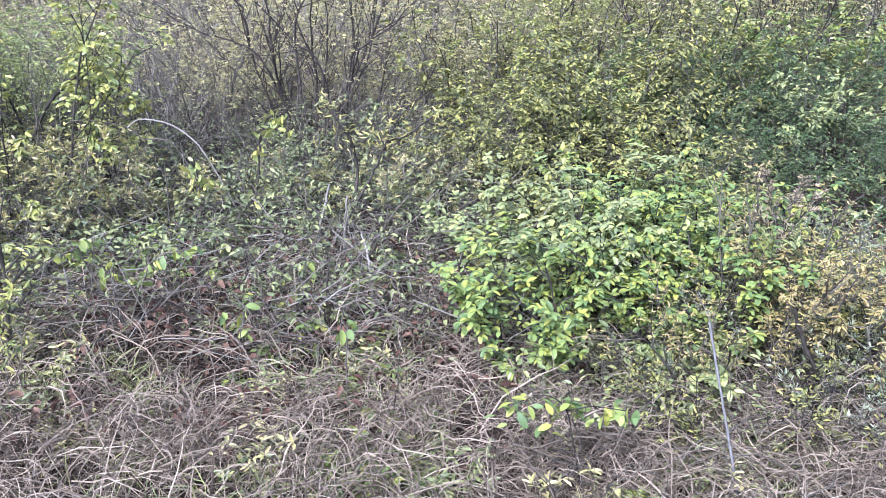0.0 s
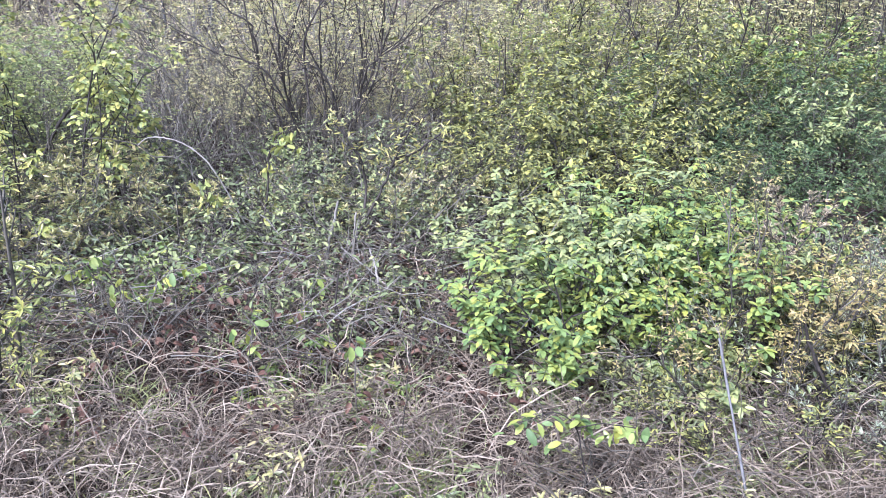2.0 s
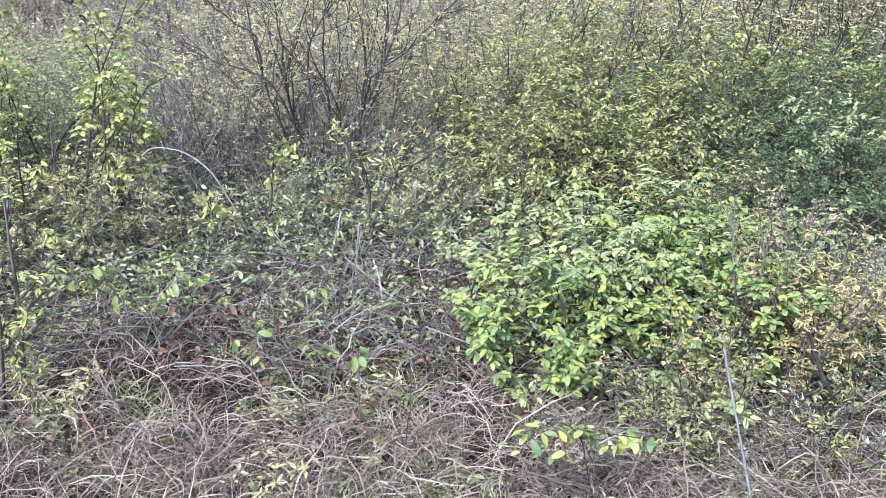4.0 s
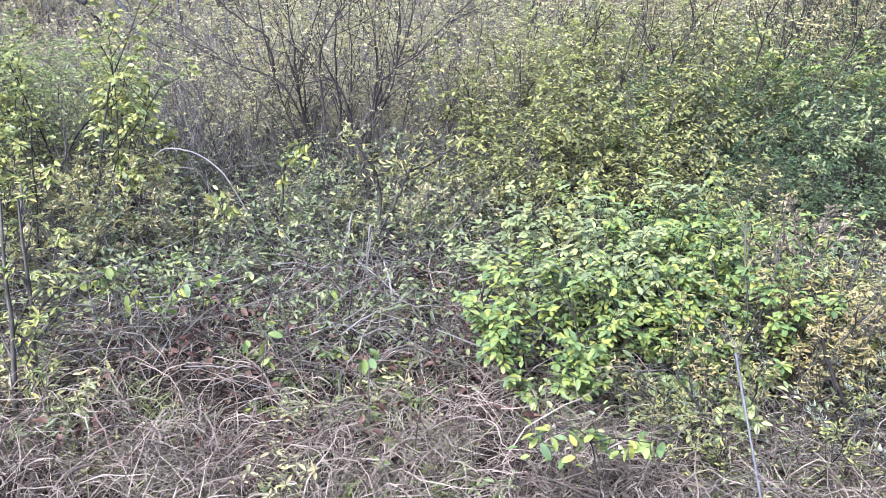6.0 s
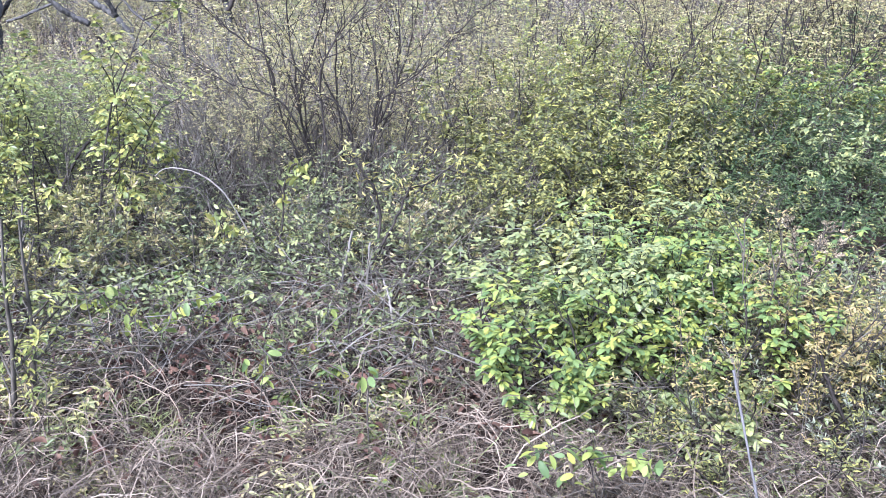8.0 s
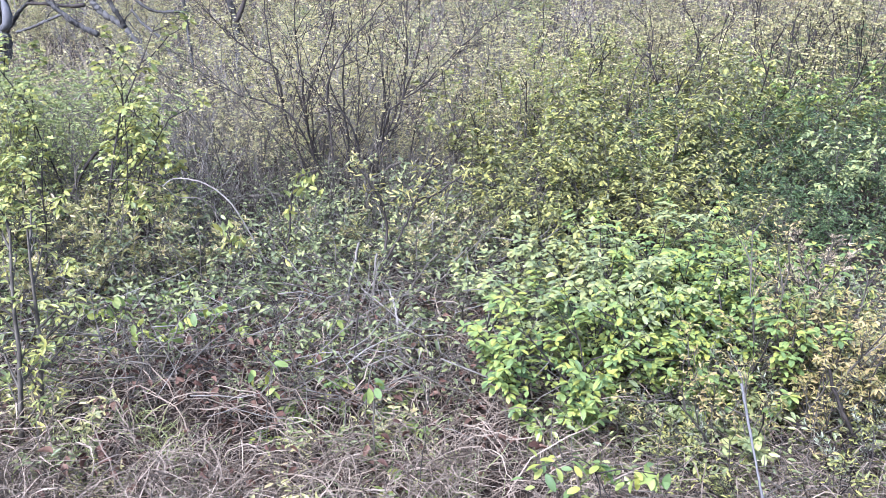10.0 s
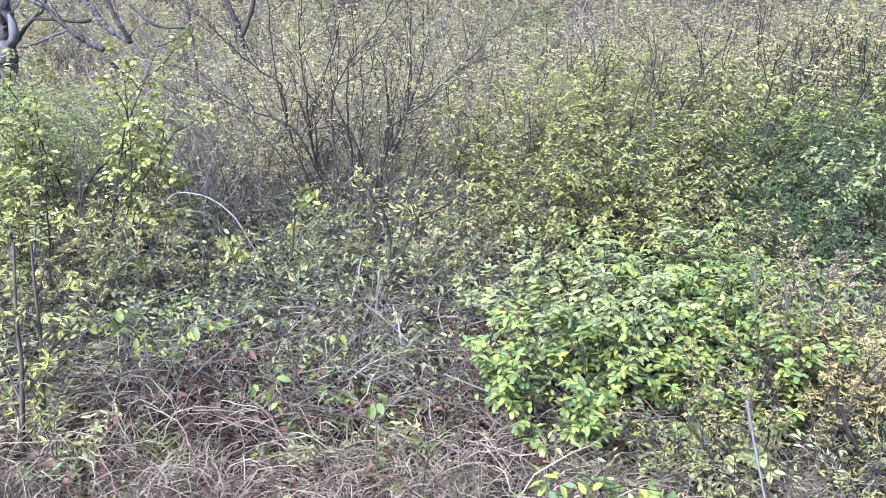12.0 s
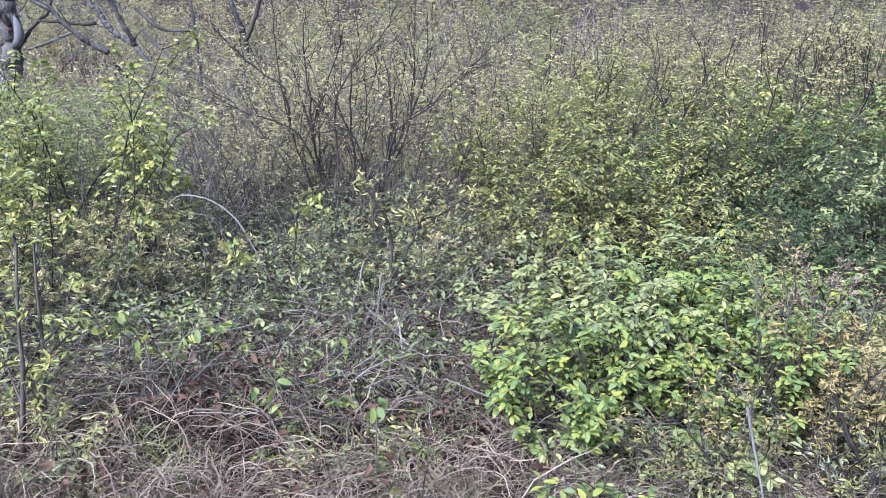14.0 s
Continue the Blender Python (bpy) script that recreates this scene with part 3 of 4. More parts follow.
# ---- bare many-stemmed shrubs, middle ----
bare = Spec(segs=3, flat=1.0, stems=11, height=1.75, lean=34, kids=(6, 3), ratio=(0.4, 0.45), angle=(28, 38), leaf=0.036, gap=0.065, pairs=False, tuft=6, radius=0.0095, spread=0.26, up=0.07, sides=4, wob=0.1, first=0.35)
BY = 5.5
fan = [[(x, BY + dy, z) for x, z in line] for dy, line in [
    (.0, [(-.74, .0), (-.773, .159), (-.948, .313), (-1.068, .69), (-1.125, 1.0), (-1.159, 1.351), (-1.167, 1.7)]),
    (.02, [(-1.08, .75), (-1.122, .982), (-1.23, 1.071), (-1.385, 1.184), (-1.453, 1.24)]),
    (.1, [(-.7, .0), (-.755, .139), (-.911, .485), (-.945, .727), (-.793, 1.142), (-.723, 1.386)]),
    (-.05, [(-.7, .0), (-.717, .139), (-.788, .783), (-.668, 1.107), (-.483, 1.3), (-.384, 1.496)]),
    (.0, [(-.6, .0), (-.622, .14), (-.456, .486), (-.386, .71), (-.157, .894), (.123, 1.179), (.341, 1.353)]),
    (.08, [(-.52, .35), (-.425, .562), (-.256, .893), (-.174, 1.196)]),
    (-.1, [(-.5, .0), (-.395, .141), (.001, .45), (.026, .656), (-.034, .839)]),
    (-.08, [(-.75, .0), (-.81, .178), (-1.012, .701), (-1.336, .826), (-1.554, .956)]),
    (.12, [(-.66, .0), (-.679, .139), (-.608, .673), (-.594, 1.178)]),
    (.05, [(-.58, .0), (-.622, .14), (-.331, .674), (-.282, 1.108), (-.264, 1.556)]),
    (-.12, [(-.56, .0), (-.583, .179), (-.609, .617), (-.787, .801), (-1.004, 1.028)]),
    (.2, [(-.7, .0), (-.69, .4), (-.71, .9), (-.66, 1.25)]),
    (.15, [(-.5, .0), (-.48, .45), (-.43, .8), (-.46, 1.1)]),
    (.18, [(-.85, .0), (-.93, .4), (-.97, .8), (-1.0, 1.2), (-.98, 1.5)])]]
twiggy = Spec(flat=1.0, segs=4, height=.4, kids=(12, 2), ratio=(.4, .45), angle=(36, 40), leaf=.028, gap=.085, pairs=False, tuft=4, radius=.010, sides=4, wob=.13, up=.05, first=.05, tilt=.6, leaf_from=2)
stemmed_shrub("bare_shrub", 80, twiggy, fan, BARK_DARK, LEAF_YELLOW, MID_NARROW, "dark many-stemmed shrub with few yellow leaf tufts", group="bare shrubs")
b0 = shrub("bare_shrub", 82, Spec(bare, height=1.2, stems=7, lean=36, spread=.35, radius=.0075, kids=(6, 2), leaf=.03), BARK_TWIG, LEAF_YELLOW, MID_NARROW, (-0.6, 6.0), "brown many-stemmed shrub with few yellow leaf tufts", group="bare shrubs")
b1 = shrub("bare_shrub", 81, Spec(bare, height=1.1, stems=7, lean=40, spread=.35, radius=.0075, kids=(6, 2), leaf=.03), BARK_TWIG, LEAF_YELLOW, MID_NARROW, (-1.15, 5.9), "brown many-stemmed shrub with few yellow leaf tufts", group="bare shrubs")
low_fan = shrub("twig_clump", 86, Spec(bare, height=.62, stems=18, lean=38, spread=.3, radius=.006, kids=(4, 2), leaf_from=9), BARK_TWIG, LEAF_YELLOW, MID_NARROW, (-.55, 5.35), "dense clump of bare brown twigs", group="twig clumps")
set_out(low_fan, [(-.9, 5.4, 50, .8), (-.2, 5.4, 120, .75), (-.6, 5.8, 200, .9), (-1.3, 5.3, 80, .65)])
b2 = shrub("budding_shrub", 82, Spec(bare, height=1.1, stems=8, lean=24, kids=(6, 3), gap=0.028, leaf=0.028, pairs=True, radius=.006, segs=2, sides=3, tuft=4, flat=.8, tilt=.7), BARK_PALE, LEAF_YELLOW, FAR_LEAF, (-1.7, 7.0), "grey-stemmed shrub covered in small yellow-green leaves", group="budding shrubs")
for i in range(18):
    set_out(b2, [(-5.8 + .2 * i + R.uniform(-.2, .2), R.uniform(9.4, 12.5), R.uniform(0, 360), R.uniform(.55, .8))])
set_out(b2, [(-3.2, 8.3, 30, .65), (-3.75, 8.2, 80, .65), (-3.45, 7.8, 200, .55), (-2.9, 7.9, 300, .6)])
set_out(b0, [(0.2, 7.4, 60, .8)])
set_out(b1, [(-1.4, 5.5, 100, .75), (0.3, 6.3, 210, .75), (1.3, 8.3, 80, .95), (2.9, 8.6, 10, .9), (3.8, 8.5, 220, .9)])
set_out(b0, [(2.0, 8.6, 130, .72), (3.2, 8.4, 70, .7), (1.2, 8.0, 300, .7), (4.3, 8.9, 15, .75), (3.6, 9.6, 200, .95), (4.4, 9.8, 90, 1.0), (5.0, 10.2, 40, 1.0), (4.0, 10.5, 280, 1.05)])
pale = shrub("leafless_shrub", 83, Spec(bare, height=1.3, stems=6, lean=38, kids=(7, 4), leaf_from=9, radius=.0065), BARK_TWIG, LEAF_YELLOW, MID_NARROW, (.35, 7.2), "leafless shrub of grey-brown twigs", group="leafless shrubs")
set_out(pale, [(.9, 8.2, 90, .9), (-1.6, 6.3, 200, .7), (-.1, 5.1, 40, .4), (-2.0, 4.6, 15, .55), (-1.5, 4.95, 75, .6), (-2.45, 5.2, 140, .6), (-1.0, 4.55, 210, .5), (-1.7, 3.95, 280, .45), (-.5, 4.6, 330, .45), (-2.75, 4.5, 100, .6), (-1.25, 4.2, 160, .4)])
forked_brush = shrub("forked_shrub", 84, Spec(bare, height=1.15, stems=4, lean=24, kids=(4, 3), angle=(34, 38), radius=.011, spread=.15, gap=.05, wob=.13), BARK_DARK, LEAF_YELLOW, MID_NARROW, (2.0, 6.7), "dark forked shrub with small yellow leaves", group="forked shrubs")
set_out(forked_brush, [(1.2, 6.4, 70, .85), (2.9, 6.9, 140, .95), (1.7, 7.4, 200, 1.0), (3.5, 7.2, 250, 1.0), (2.5, 8.0, 300, 1.05), (.7, 7.0, 30, .9), (3.2, 8.3, 110, 1.1), (1.05, 8.1, 160, 1.0), (4.2, 8.0, 20, 1.1), (.35, 5.9, 310, .7), (3.9, 8.6, 75, 1.1), (4.6, 8.9, 215, 1.1), (3.4, 7.7, 330, 1.0), (3.0, 7.3, 45, 1.0)])
for row_y in np.arange(6.4, 9.2, 0.75):
    for x in np.arange(-0.62 * row_y, 0.6 + 0.3 * (row_y - 6.0), 0.85):
        k = R.uniform(.7, 1.05) * (.55 if x < -.2 * row_y else 1.0)
        set_out(b2, [(x + R.uniform(-.25, .25), row_y + R.uniform(-.25, .25), R.uniform(0, 360), k)])

lime_brush = shrub("yellow_green_shrub", 85, Spec(bare, height=.95, stems=7, lean=28, kids=(6, 3), gap=.027, leaf=.033, pairs=True, radius=.006, segs=2, sides=3, tuft=5, flat=.8, tilt=.7), BARK_PALE, LEAF_LIME, FAR_LEAF, (.55, 6.1), "shrub covered in small bright yellow-green leaves", group="yellow-green shrubs")
set_out(lime_brush, [(1.05, 6.5, 60, .9), (.75, 6.9, 130, .9), (1.5, 7.0, 200, .95), (1.2, 7.5, 280, 1.0), (2.0, 7.6, 330, .95), (.3, 6.7, 20, .85), (1.7, 8.2, 170, 1.0), (.9, 5.7, 250, .7), (2.7, 8.3, 100, 1.0)])
for i in range(9):
    set_out(b2, [(-1.7 + .22 * i + R.uniform(-.1, .1), R.uniform(6.0, 6.3), R.uniform(0, 360), R.uniform(.45, .6))])

# ---- leafy shrubs on the left ----
left_spec = Spec(stems=7, height=1.2, lean=26, kids=(7, 3), leaf=0.033, gap=0.042, tilt=.4, tuft=5, radius=0.005, wob=.16, spread=0.2, segs=3)
l0 = shrub("green_shrub", 90, left_spec, BARK_TWIG, LEAF_SPRING, MID_OVAL, (-2.4, 5.3), "tall shrub with fresh light green leaves", group="light green shrubs")
l1 = shrub("green_shrub", 91, Spec(left_spec, height=.95), BARK_TWIG, LEAF_SPRING, MID_NARROW, (-2.15, 5.0), "shrub with fresh light green narrow leaves", group="light green shrubs")
set_out(l0, [(-3.1, 6.2, 70, .8), (-2.65, 5.7, 20, .85), (-2.95, 5.2, 250, .8)])
set_out(l1, [(-3.6, 6.6, 60, .9), (-2.75, 6.9, 120, .7), (-4.3, 7.2, 120, .8), (-2.9, 4.6, 20, .75), (-2.5, 5.9, 80, .9), (-3.3, 5.6, 40, .9), (-3.9, 6.2, 190, .9)])

spray = Spec(flat=.9, stems=3, height=1.5, lean=12, kids=(9, 3), ratio=(.28, .45), angle=(48, 40), leaf=.037, gap=.05, tuft=5, radius=.0065, spread=.12, first=.35, wob=.15, lift=-.1, tilt=.55)
tall0 = shrub("tall_shrub", 92, spray, BARK_DARK, LEAF_LIME, OVAL, (-1.84, 4.2), "tall open shrub with dark stems and lime leaves", group="tall open shrubs")
tall1 = shrub("tall_shrub", 93, Spec(spray, height=1.0, stems=3, lean=18), BARK_DARK, LEAF_LIME, MID_OVAL, (-1.7, 4.5), "open shrub with dark stems and yellow-green leaves", group="tall open shrubs")
set_out(tall0, [(-2.25, 4.75, 140, .95)])
set_out(tall1, [(-2.1, 3.95, 200, .9), (-2.6, 4.5, 80, .8)])

rosette = Spec(flat=.9, stems=7, height=.5, lean=34, kids=(5, 3), ratio=(.4, .45), leaf=.036, gap=.07, tuft=7, radius=.0045, spread=.15, lift=.5, tilt=.9, wob=.15, sides=3, segs=3, first=.4, leaf_from=2)
r0 = shrub("tufted_shrub", 98, rosette, BARK_TWIG, LEAF_YELLOW, MID_NARROW, (-1.75, 3.9), "twiggy shrub with pale yellow leaf tufts", group="tufted shrubs")
set_out(r0, [(-2.05, 3.85, 60, .95), (-1.5, 4.0, 130, .85), (-1.3, 4.25, 200, .8), (-2.3, 4.2, 260, 1.0), (-.15, 4.1, 320, .75), (-1.75, 4.5, 20, .9), (-.35, 4.4, 100, .7), (.1, 4.3, 10, .7), (-1.0, 4.6, 290, .7), (-1.8, 3.3, 75, .7)])

# ---- tangled low brush, left and middle ----
tangle = Spec(stems=8, height=0.5, lean=50, kids=(5, 3), ratio=(0.55, 0.5), leaf=0.029, gap=0.075, tuft=3, radius=0.005, spread=0.2, up=0.03, wob=0.18, sides=3, segs=3)
t0 = shrub("tangled_shrub", 95, tangle, BARK_TWIG, LEAF_VINE, MID_OVAL, (-1.3, 4.0), "low tangled shrub with dull green leaves", group="tangled shrubs")
t1 = shrub("tangled_shrub", 96, Spec(tangle, height=.6, lean=40, leaf=.030), BARK_TWIG, LEAF_OLIVE, MID_NARROW, (-1.9, 3.6), "low twiggy shrub with small olive-yellow leaves", group="tangled shrubs")
t2 = shrub("tangled_shrub", 97, Spec(tangle, gap=.16, tuft=1, radius=.006), BARK_TWIG, LEAF_VINE, MID_OVAL, (-.5, 4.3), "low tangle of bare grey twigs", group="tangled shrubs")
for row_y in np.arange(2.9, 5.6, 0.42):
    for x in np.arange(-0.60 * row_y - .2, 0.25, 0.56):
        u = R.uniform()
        k = t0 if u < .4 else t1 if u < (.45 if x > -.6 and row_y > 3.7 else .68) else t2
        set_out(k, [(x + R.uniform(-.2, .2), row_y + R.uniform(-.18, .18), R.uniform(0, 360), R.uniform(.6, 1.0) * (.45 + .22 * (row_y - 2.9)))])

# ---- the bright green shrubs ----
bright = Spec(stems=7, height=0.42, lean=46, kids=(6, 4), ratio=(0.5, 0.5), leaf=0.033, gap=0.038, radius=0.006, spread=0.1, up=0.1, tuft=5, tilt=0.16, lift=0.05)
shrub("bright_green_shrub", 100, bright, BARK_DARK, LEAF_BRIGHT, OVAL, (0.44, 2.85), "low shrub with bright green oval leaves", group="bright green shrubs", single=300)
shrub("bright_green_shrub", 101, bright, BARK_DARK, LEAF_BRIGHT, OVAL, (0.76, 2.85), "low shrub with bright green oval leaves", group="bright green shrubs", single=300)
tall = Spec(bright, height=0.5, lean=40)
shrub("bright_green_shrub", 102, Spec(tall, height=.43), BARK_DARK, LEAF_BRIGHT, OVAL, (0.95, 3.65), "rounded shrub with bright green leaves over grass", group="bright green shrubs", single=250)
shrub("bright_green_shrub", 103, Spec(tall, height=.36), BARK_DARK, LEAF_OLIVE, OVAL, (0.5, 3.75), "rounded shrub with soft green leaves over grass", group="bright green shrubs", single=100)
shrub("bright_green_shrub", 104, tall, BARK_DARK, LEAF_BRIGHT, OVAL, (1.25, 3.25), "rounded shrub with bright green leaves over grass", group="bright green shrubs", single=250)
shrub("bright_green_shrub", 106, tall, BARK_DARK, LEAF_FRESH, OVAL, (0.82, 3.25), "rounded shrub with soft green leaves over grass", group="bright green shrubs", single=200)
for i, (x, y, h, mat) in enumerate([(.62, 3.08, .36, LEAF_BRIGHT), (1.02, 2.95, .4, LEAF_BRIGHT), (.46, 3.3, .38, LEAF_FRESH), (1.12, 3.5, .44, LEAF_BRIGHT), (.75, 3.6, .46, LEAF_FRESH), (.95, 2.62, .26, LEAF_FRESH)]):
    shrub("bright_green_shrub", 170 + i, Spec(bright, height=h, stems=6), BARK_DARK, mat, OVAL, (x, y), "low shrub with bright green oval leaves" if mat is LEAF_BRIGHT else "low shrub with soft green oval leaves", group="bright green shrubs", single=60)
soft_green = Spec(bright, height=.5, stems=5, lean=36, kids=(5, 3), gap=.05, leaf=.028)
for i, (x, y) in enumerate([(1.55, 3.2), (1.65, 2.55), (1.5, 2.8), (1.3, 2.95), (1.75, 3.1)]):
    shrub("soft_green_shrub", 160 + i, Spec(soft_green, height=(.36, .44, .42, .46, .36)[i]), BARK_TWIG, (LEAF_LIME, LEAF_TAN, LEAF_TAN, LEAF_FRESH, LEAF_OLIVE)[i], MID_NARROW if i in (1, 2) else MID_OVAL, (x, y), "open shrub with small tan leaves" if i in (1, 2) else "open shrub with small yellow-green leaves", group="soft green shrubs")
SY = 2.0
leafy_shoot("bright_green_shrub", 105, [[(.463, SY, .0), (.416, SY, .224), (.396, SY, .305), (.333, SY, .347), (.242, SY, .315)], [(.396, SY, .296), (.473, SY, .311), (.567, SY, .293)]],
            [(.235, SY, .311), (.284, SY, .318), (.351, SY, .338), (.383, SY, .3), (.43, SY, .292), (.468, SY, .274), (.505, SY, .292), (.539, SY, .285), (.57, SY, .292), (.345, SY, .239), (.411, SY, .317), (.265, SY, .301)],
            BARK_DARK, LEAF_BRIGHT, OVAL, .043, "small low spray of bright green leaves", "shrub", "bright green shrubs", per=6, lift=-.2, r=.0026, reach=.015, tilt=.4)

# ---- twiggy tan shrub and silver sprigs on the right ----
tan = Spec(flat=1.0, stems=6, height=0.66, lean=24, kids=(8, 5), ratio=(.42, .45), leaf=0.018, gap=0.065, tuft=3, radius=.005, spread=.12, lift=.35, tilt=.5)
shrub("tan_shrub", 110, Spec(tan, gap=.035, leaf=.017, height=.72, lean=20), BARK_TWIG, LEAF_TAN, NARROW, (1.27, 2.75), "twiggy shrub with small tan and yellow leaves", group="tan shrubs", single=200)
shrub("tan_shrub", 111, Spec(tan, height=.46, lean=34, leaf=.018, gap=.09), BARK_TWIG, LEAF_TAN, NARROW, (1.05, 2.55), "low twiggy shrub with sparse tan leaves", group="tan shrubs", single=150)
shrub("tan_shrub", 112, Spec(tan, height=.42, lean=34, leaf=.024, gap=.08), BARK_TWIG, LEAF_TAN, NARROW, (1.55, 2.85), "low twiggy shrub with olive leaves", group="tan shrubs", single=150)
t3 = shrub("twiggy_shrub", 113, Spec(tan, height=.34, lean=42, stems=6, leaf=.022, gap=.1, kids=(7, 3), tuft=2, segs=2, sides=3), BARK_DARK, LEAF_OLIVE, MID_NARROW, (1.12, 2.25), "low dark twiggy shrub with sparse leaves", group="twiggy shrubs")
set_out(t3, [(1.42, 2.5, 100, 1.1), (.85, 2.4, 220, .8), (1.6, 2.35, 300, 1.0), (.98, 2.7, 30, .9), (1.75, 2.7, 160, 1.2)])
silver = Spec(flat=1.0, stems=9, height=0.32, lean=30, kids=(4,), ratio=(.4,), angle=(30,), leaf=0.019, gap=0.012, tuft=4, radius=.003, spread=.08, leaf_from=0, lift=.6, tilt=.6)
s0 = shrub("silver_plant", 120, silver, BARK_TWIG, LEAF_SILVER, SLIM, (1.38, 2.25), "silver-grey leafy sprigs beside dry grass", "plant", "silver plants")
set_out(s0, [(1.35, 2.7, 15, 1.1), (1.85, 3.15, 75, 1.2), (1.5, 3.05, 60, 1.2), (1.72, 2.95, 150, 1.1), (1.02, 2.95, 220, 1.0), (.78, 2.62, 10, .8), (1.62, 2.62, 90, 1.0), (.55, 3.1, 40, 1.0), (1.2, 3.0, 300, 1.1), (.9, 2.7, 180, .8)])

SY = 2.9
plume = Spec(flat=1.0, segs=3, height=.05, kids=(70, 0), ratio=(.4, .4), angle=(35, 30), leaf=.016, gap=.012, tuft=3, radius=.0035, wob=.1, up=.1, first=.3, lift=.5, tilt=.8, pairs=True)
stemmed_shrub("dry_flower_spike", 125, plume, [[(1.388, SY, .0), (1.353, SY, .295), (1.339, SY, .431), (1.354, SY, .563), (1.372, SY, .655)], [(1.348, SY, .341), (1.299, SY, .52), (1.265, SY, .617), (1.241, SY, .69)], [(1.342, SY, .386), (1.272, SY, .498), (1.223, SY, .553)], [(1.35, SY, .45), (1.40, SY, .55), (1.44, SY, .61)]],
              BARK_TWIG, LEAF_HUSK, SLIM, "dry tan flower spikes on thin stems", "dry flower")

# ---- single sprigs and saplings ----
sap = Spec(flat=1.0, stems=2, height=1.0, lean=3, kids=(9, 3), ratio=(.22, .45), angle=(45, 40), leaf=.034, gap=.045, tuft=3, radius=.010, spread=.06, first=.12)
dark_sapling = shrub("sapling", 130, Spec(sap, wob=.05, up=.1, stems=2, lean=2, kids=(10, 3)), BARK_TWIG, LEAF_LIME, NARROW, (-1.49, 2.63), "slender dark-stemmed sapling with yellow-green leaves", "sapling", single=250)
dark_sapling.matrix_basis = pose(-1.49, 2.63, float(ground_z(-1.49, 2.63)) - 0.02, 0, 8, 0)
SY = 4.0
leafy_shoot("sapling", 131, [[(-.9, SY, -.03), (-.893, SY, .027), (-.85, SY, .148), (-.807, SY, .281), (-.783, SY, .426), (-.767, SY, .554), (-.72, SY, .645), (-.637, SY, .67)]],
            [(-.729, SY, .637), (-.646, SY, .659), (-.69, SY, .65), (-.767, SY, .554), (-.786, SY, .475), (-.656, SY, .59), (-.768, SY, .319), (-.853, SY, .267), (-.779, SY, .249), (-.7, SY, .6)],
            BARK_DARK, LEAF_LIME, OVAL, .044, "thin sapling with drooping yellow-green leaves", "sapling", per=7, lift=-.7, r=.007, reach=.02, tilt=.9)
SY = 3.85
leafy_shoot("sapling", 132, [[(-.43, SY, -.03), (-.388, SY, .084), (-.315, SY, .244), (-.245, SY, .371), (-.194, SY, .482), (-.156, SY, .564), (-.107, SY, .666), (-.075, SY, .756)],
                             [(-.315, SY, .244), (-.3, SY + .05, .42), (-.319, SY, .565), (-.369, SY, .64), (-.438, SY, .746)],
                             [(-.156, SY, .564), (-.077, SY, .59), (.057, SY, .685)]],
            [(-.438, SY, .746), (-.42, SY, .7), (-.369, SY, .64), (-.24, SY, .586), (-.107, SY, .666), (-.043, SY, .605), (.057, SY, .685), (.088, SY, .639), (-.075, SY, .756), (-.154, SY, .704), (-.215, SY, .51), (-.077, SY, .537), (-.319, SY, .565), (-.19, SY, .6), (-.1, SY, .58), (-.16, SY, .54)],
            BARK_DARK, LEAF_GOLD, SLIM, .038, "dark slender stems topped with yellow leaf tufts", "sapling", per=13, lift=.5, r=.008, reach=.025, tilt=1.2)
leafy_shoot("sprig", 133, [[(-1.085, SY, -.02), (-1.073, SY, .203), (-1.045, SY, .331), (-1.052, SY, .457), (-1.066, SY, .506)]],
            [(-1.055, SY, .484), (-1.083, SY, .415), (-1.029, SY, .387), (-.999, SY, .373), (-1.073, SY, .325)], BARK_DARK, LEAF_LIME, OVAL, .046, "thin sprig with drooping yellow-green leaves", "sprig", "sprigs", per=7, lift=-.9, reach=.02, tilt=.9)
SY = 3.3
SY = 2.9
leafy_shoot("sprig", 134, [[(-1.12, SY, -.03), (-1.14, SY, .15), (-1.15, SY, .3), (-1.197, SY, .411)], [(-1.12, SY, .05), (-1.03, SY, .29), (-.969, SY, .388), (-.85, SY, .415)], [(-1.13, SY, .1), (-1.22, SY, .33), (-1.269, SY, .438)]],
            [(-1.261, SY, .393), (-1.197, SY, .411), (-1.269, SY, .438), (-1.128, SY, .302), (-1.068, SY, .325), (-1.03, SY, .29), (-.969, SY, .388), (-.915, SY, .392), (-.85, SY, .415), (-1.153, SY, .348), (-1.007, SY, .347)],
            BARK_TWIG, LEAF_BRIGHT, OVAL, .046, "sprawling sprig with large soft green leaves", "sprig", "sprigs", per=6, lift=-.5, reach=.02, tilt=.7)
leafy_shoot("sprig", 135, [[(-.251, 2.5, -.05), (-.251, 2.5, .234), (-.241, 2.5, .313)]], [(-.255, 2.5, .28), (-.241, 2.5, .313)], BARK_TWIG, LEAF_BRIGHT, OVAL, .052, "upright sprig with hanging green leaves", "sprig", "sprigs", per=3, lift=-1.0)
leafy_shoot("sprig", 136, [[(-.615, 2.65, -.06), (-.625, 2.65, .15), (-.615, 2.65, .285)]], [(-.631, 2.65, .22), (-.667, 2.65, .28), (-.612, 2.65, .289)], BARK_TWIG, LEAF_BRIGHT, OVAL, .048, "upright sprig with hanging green leaves", "sprig", "sprigs", per=3, lift=-.7)
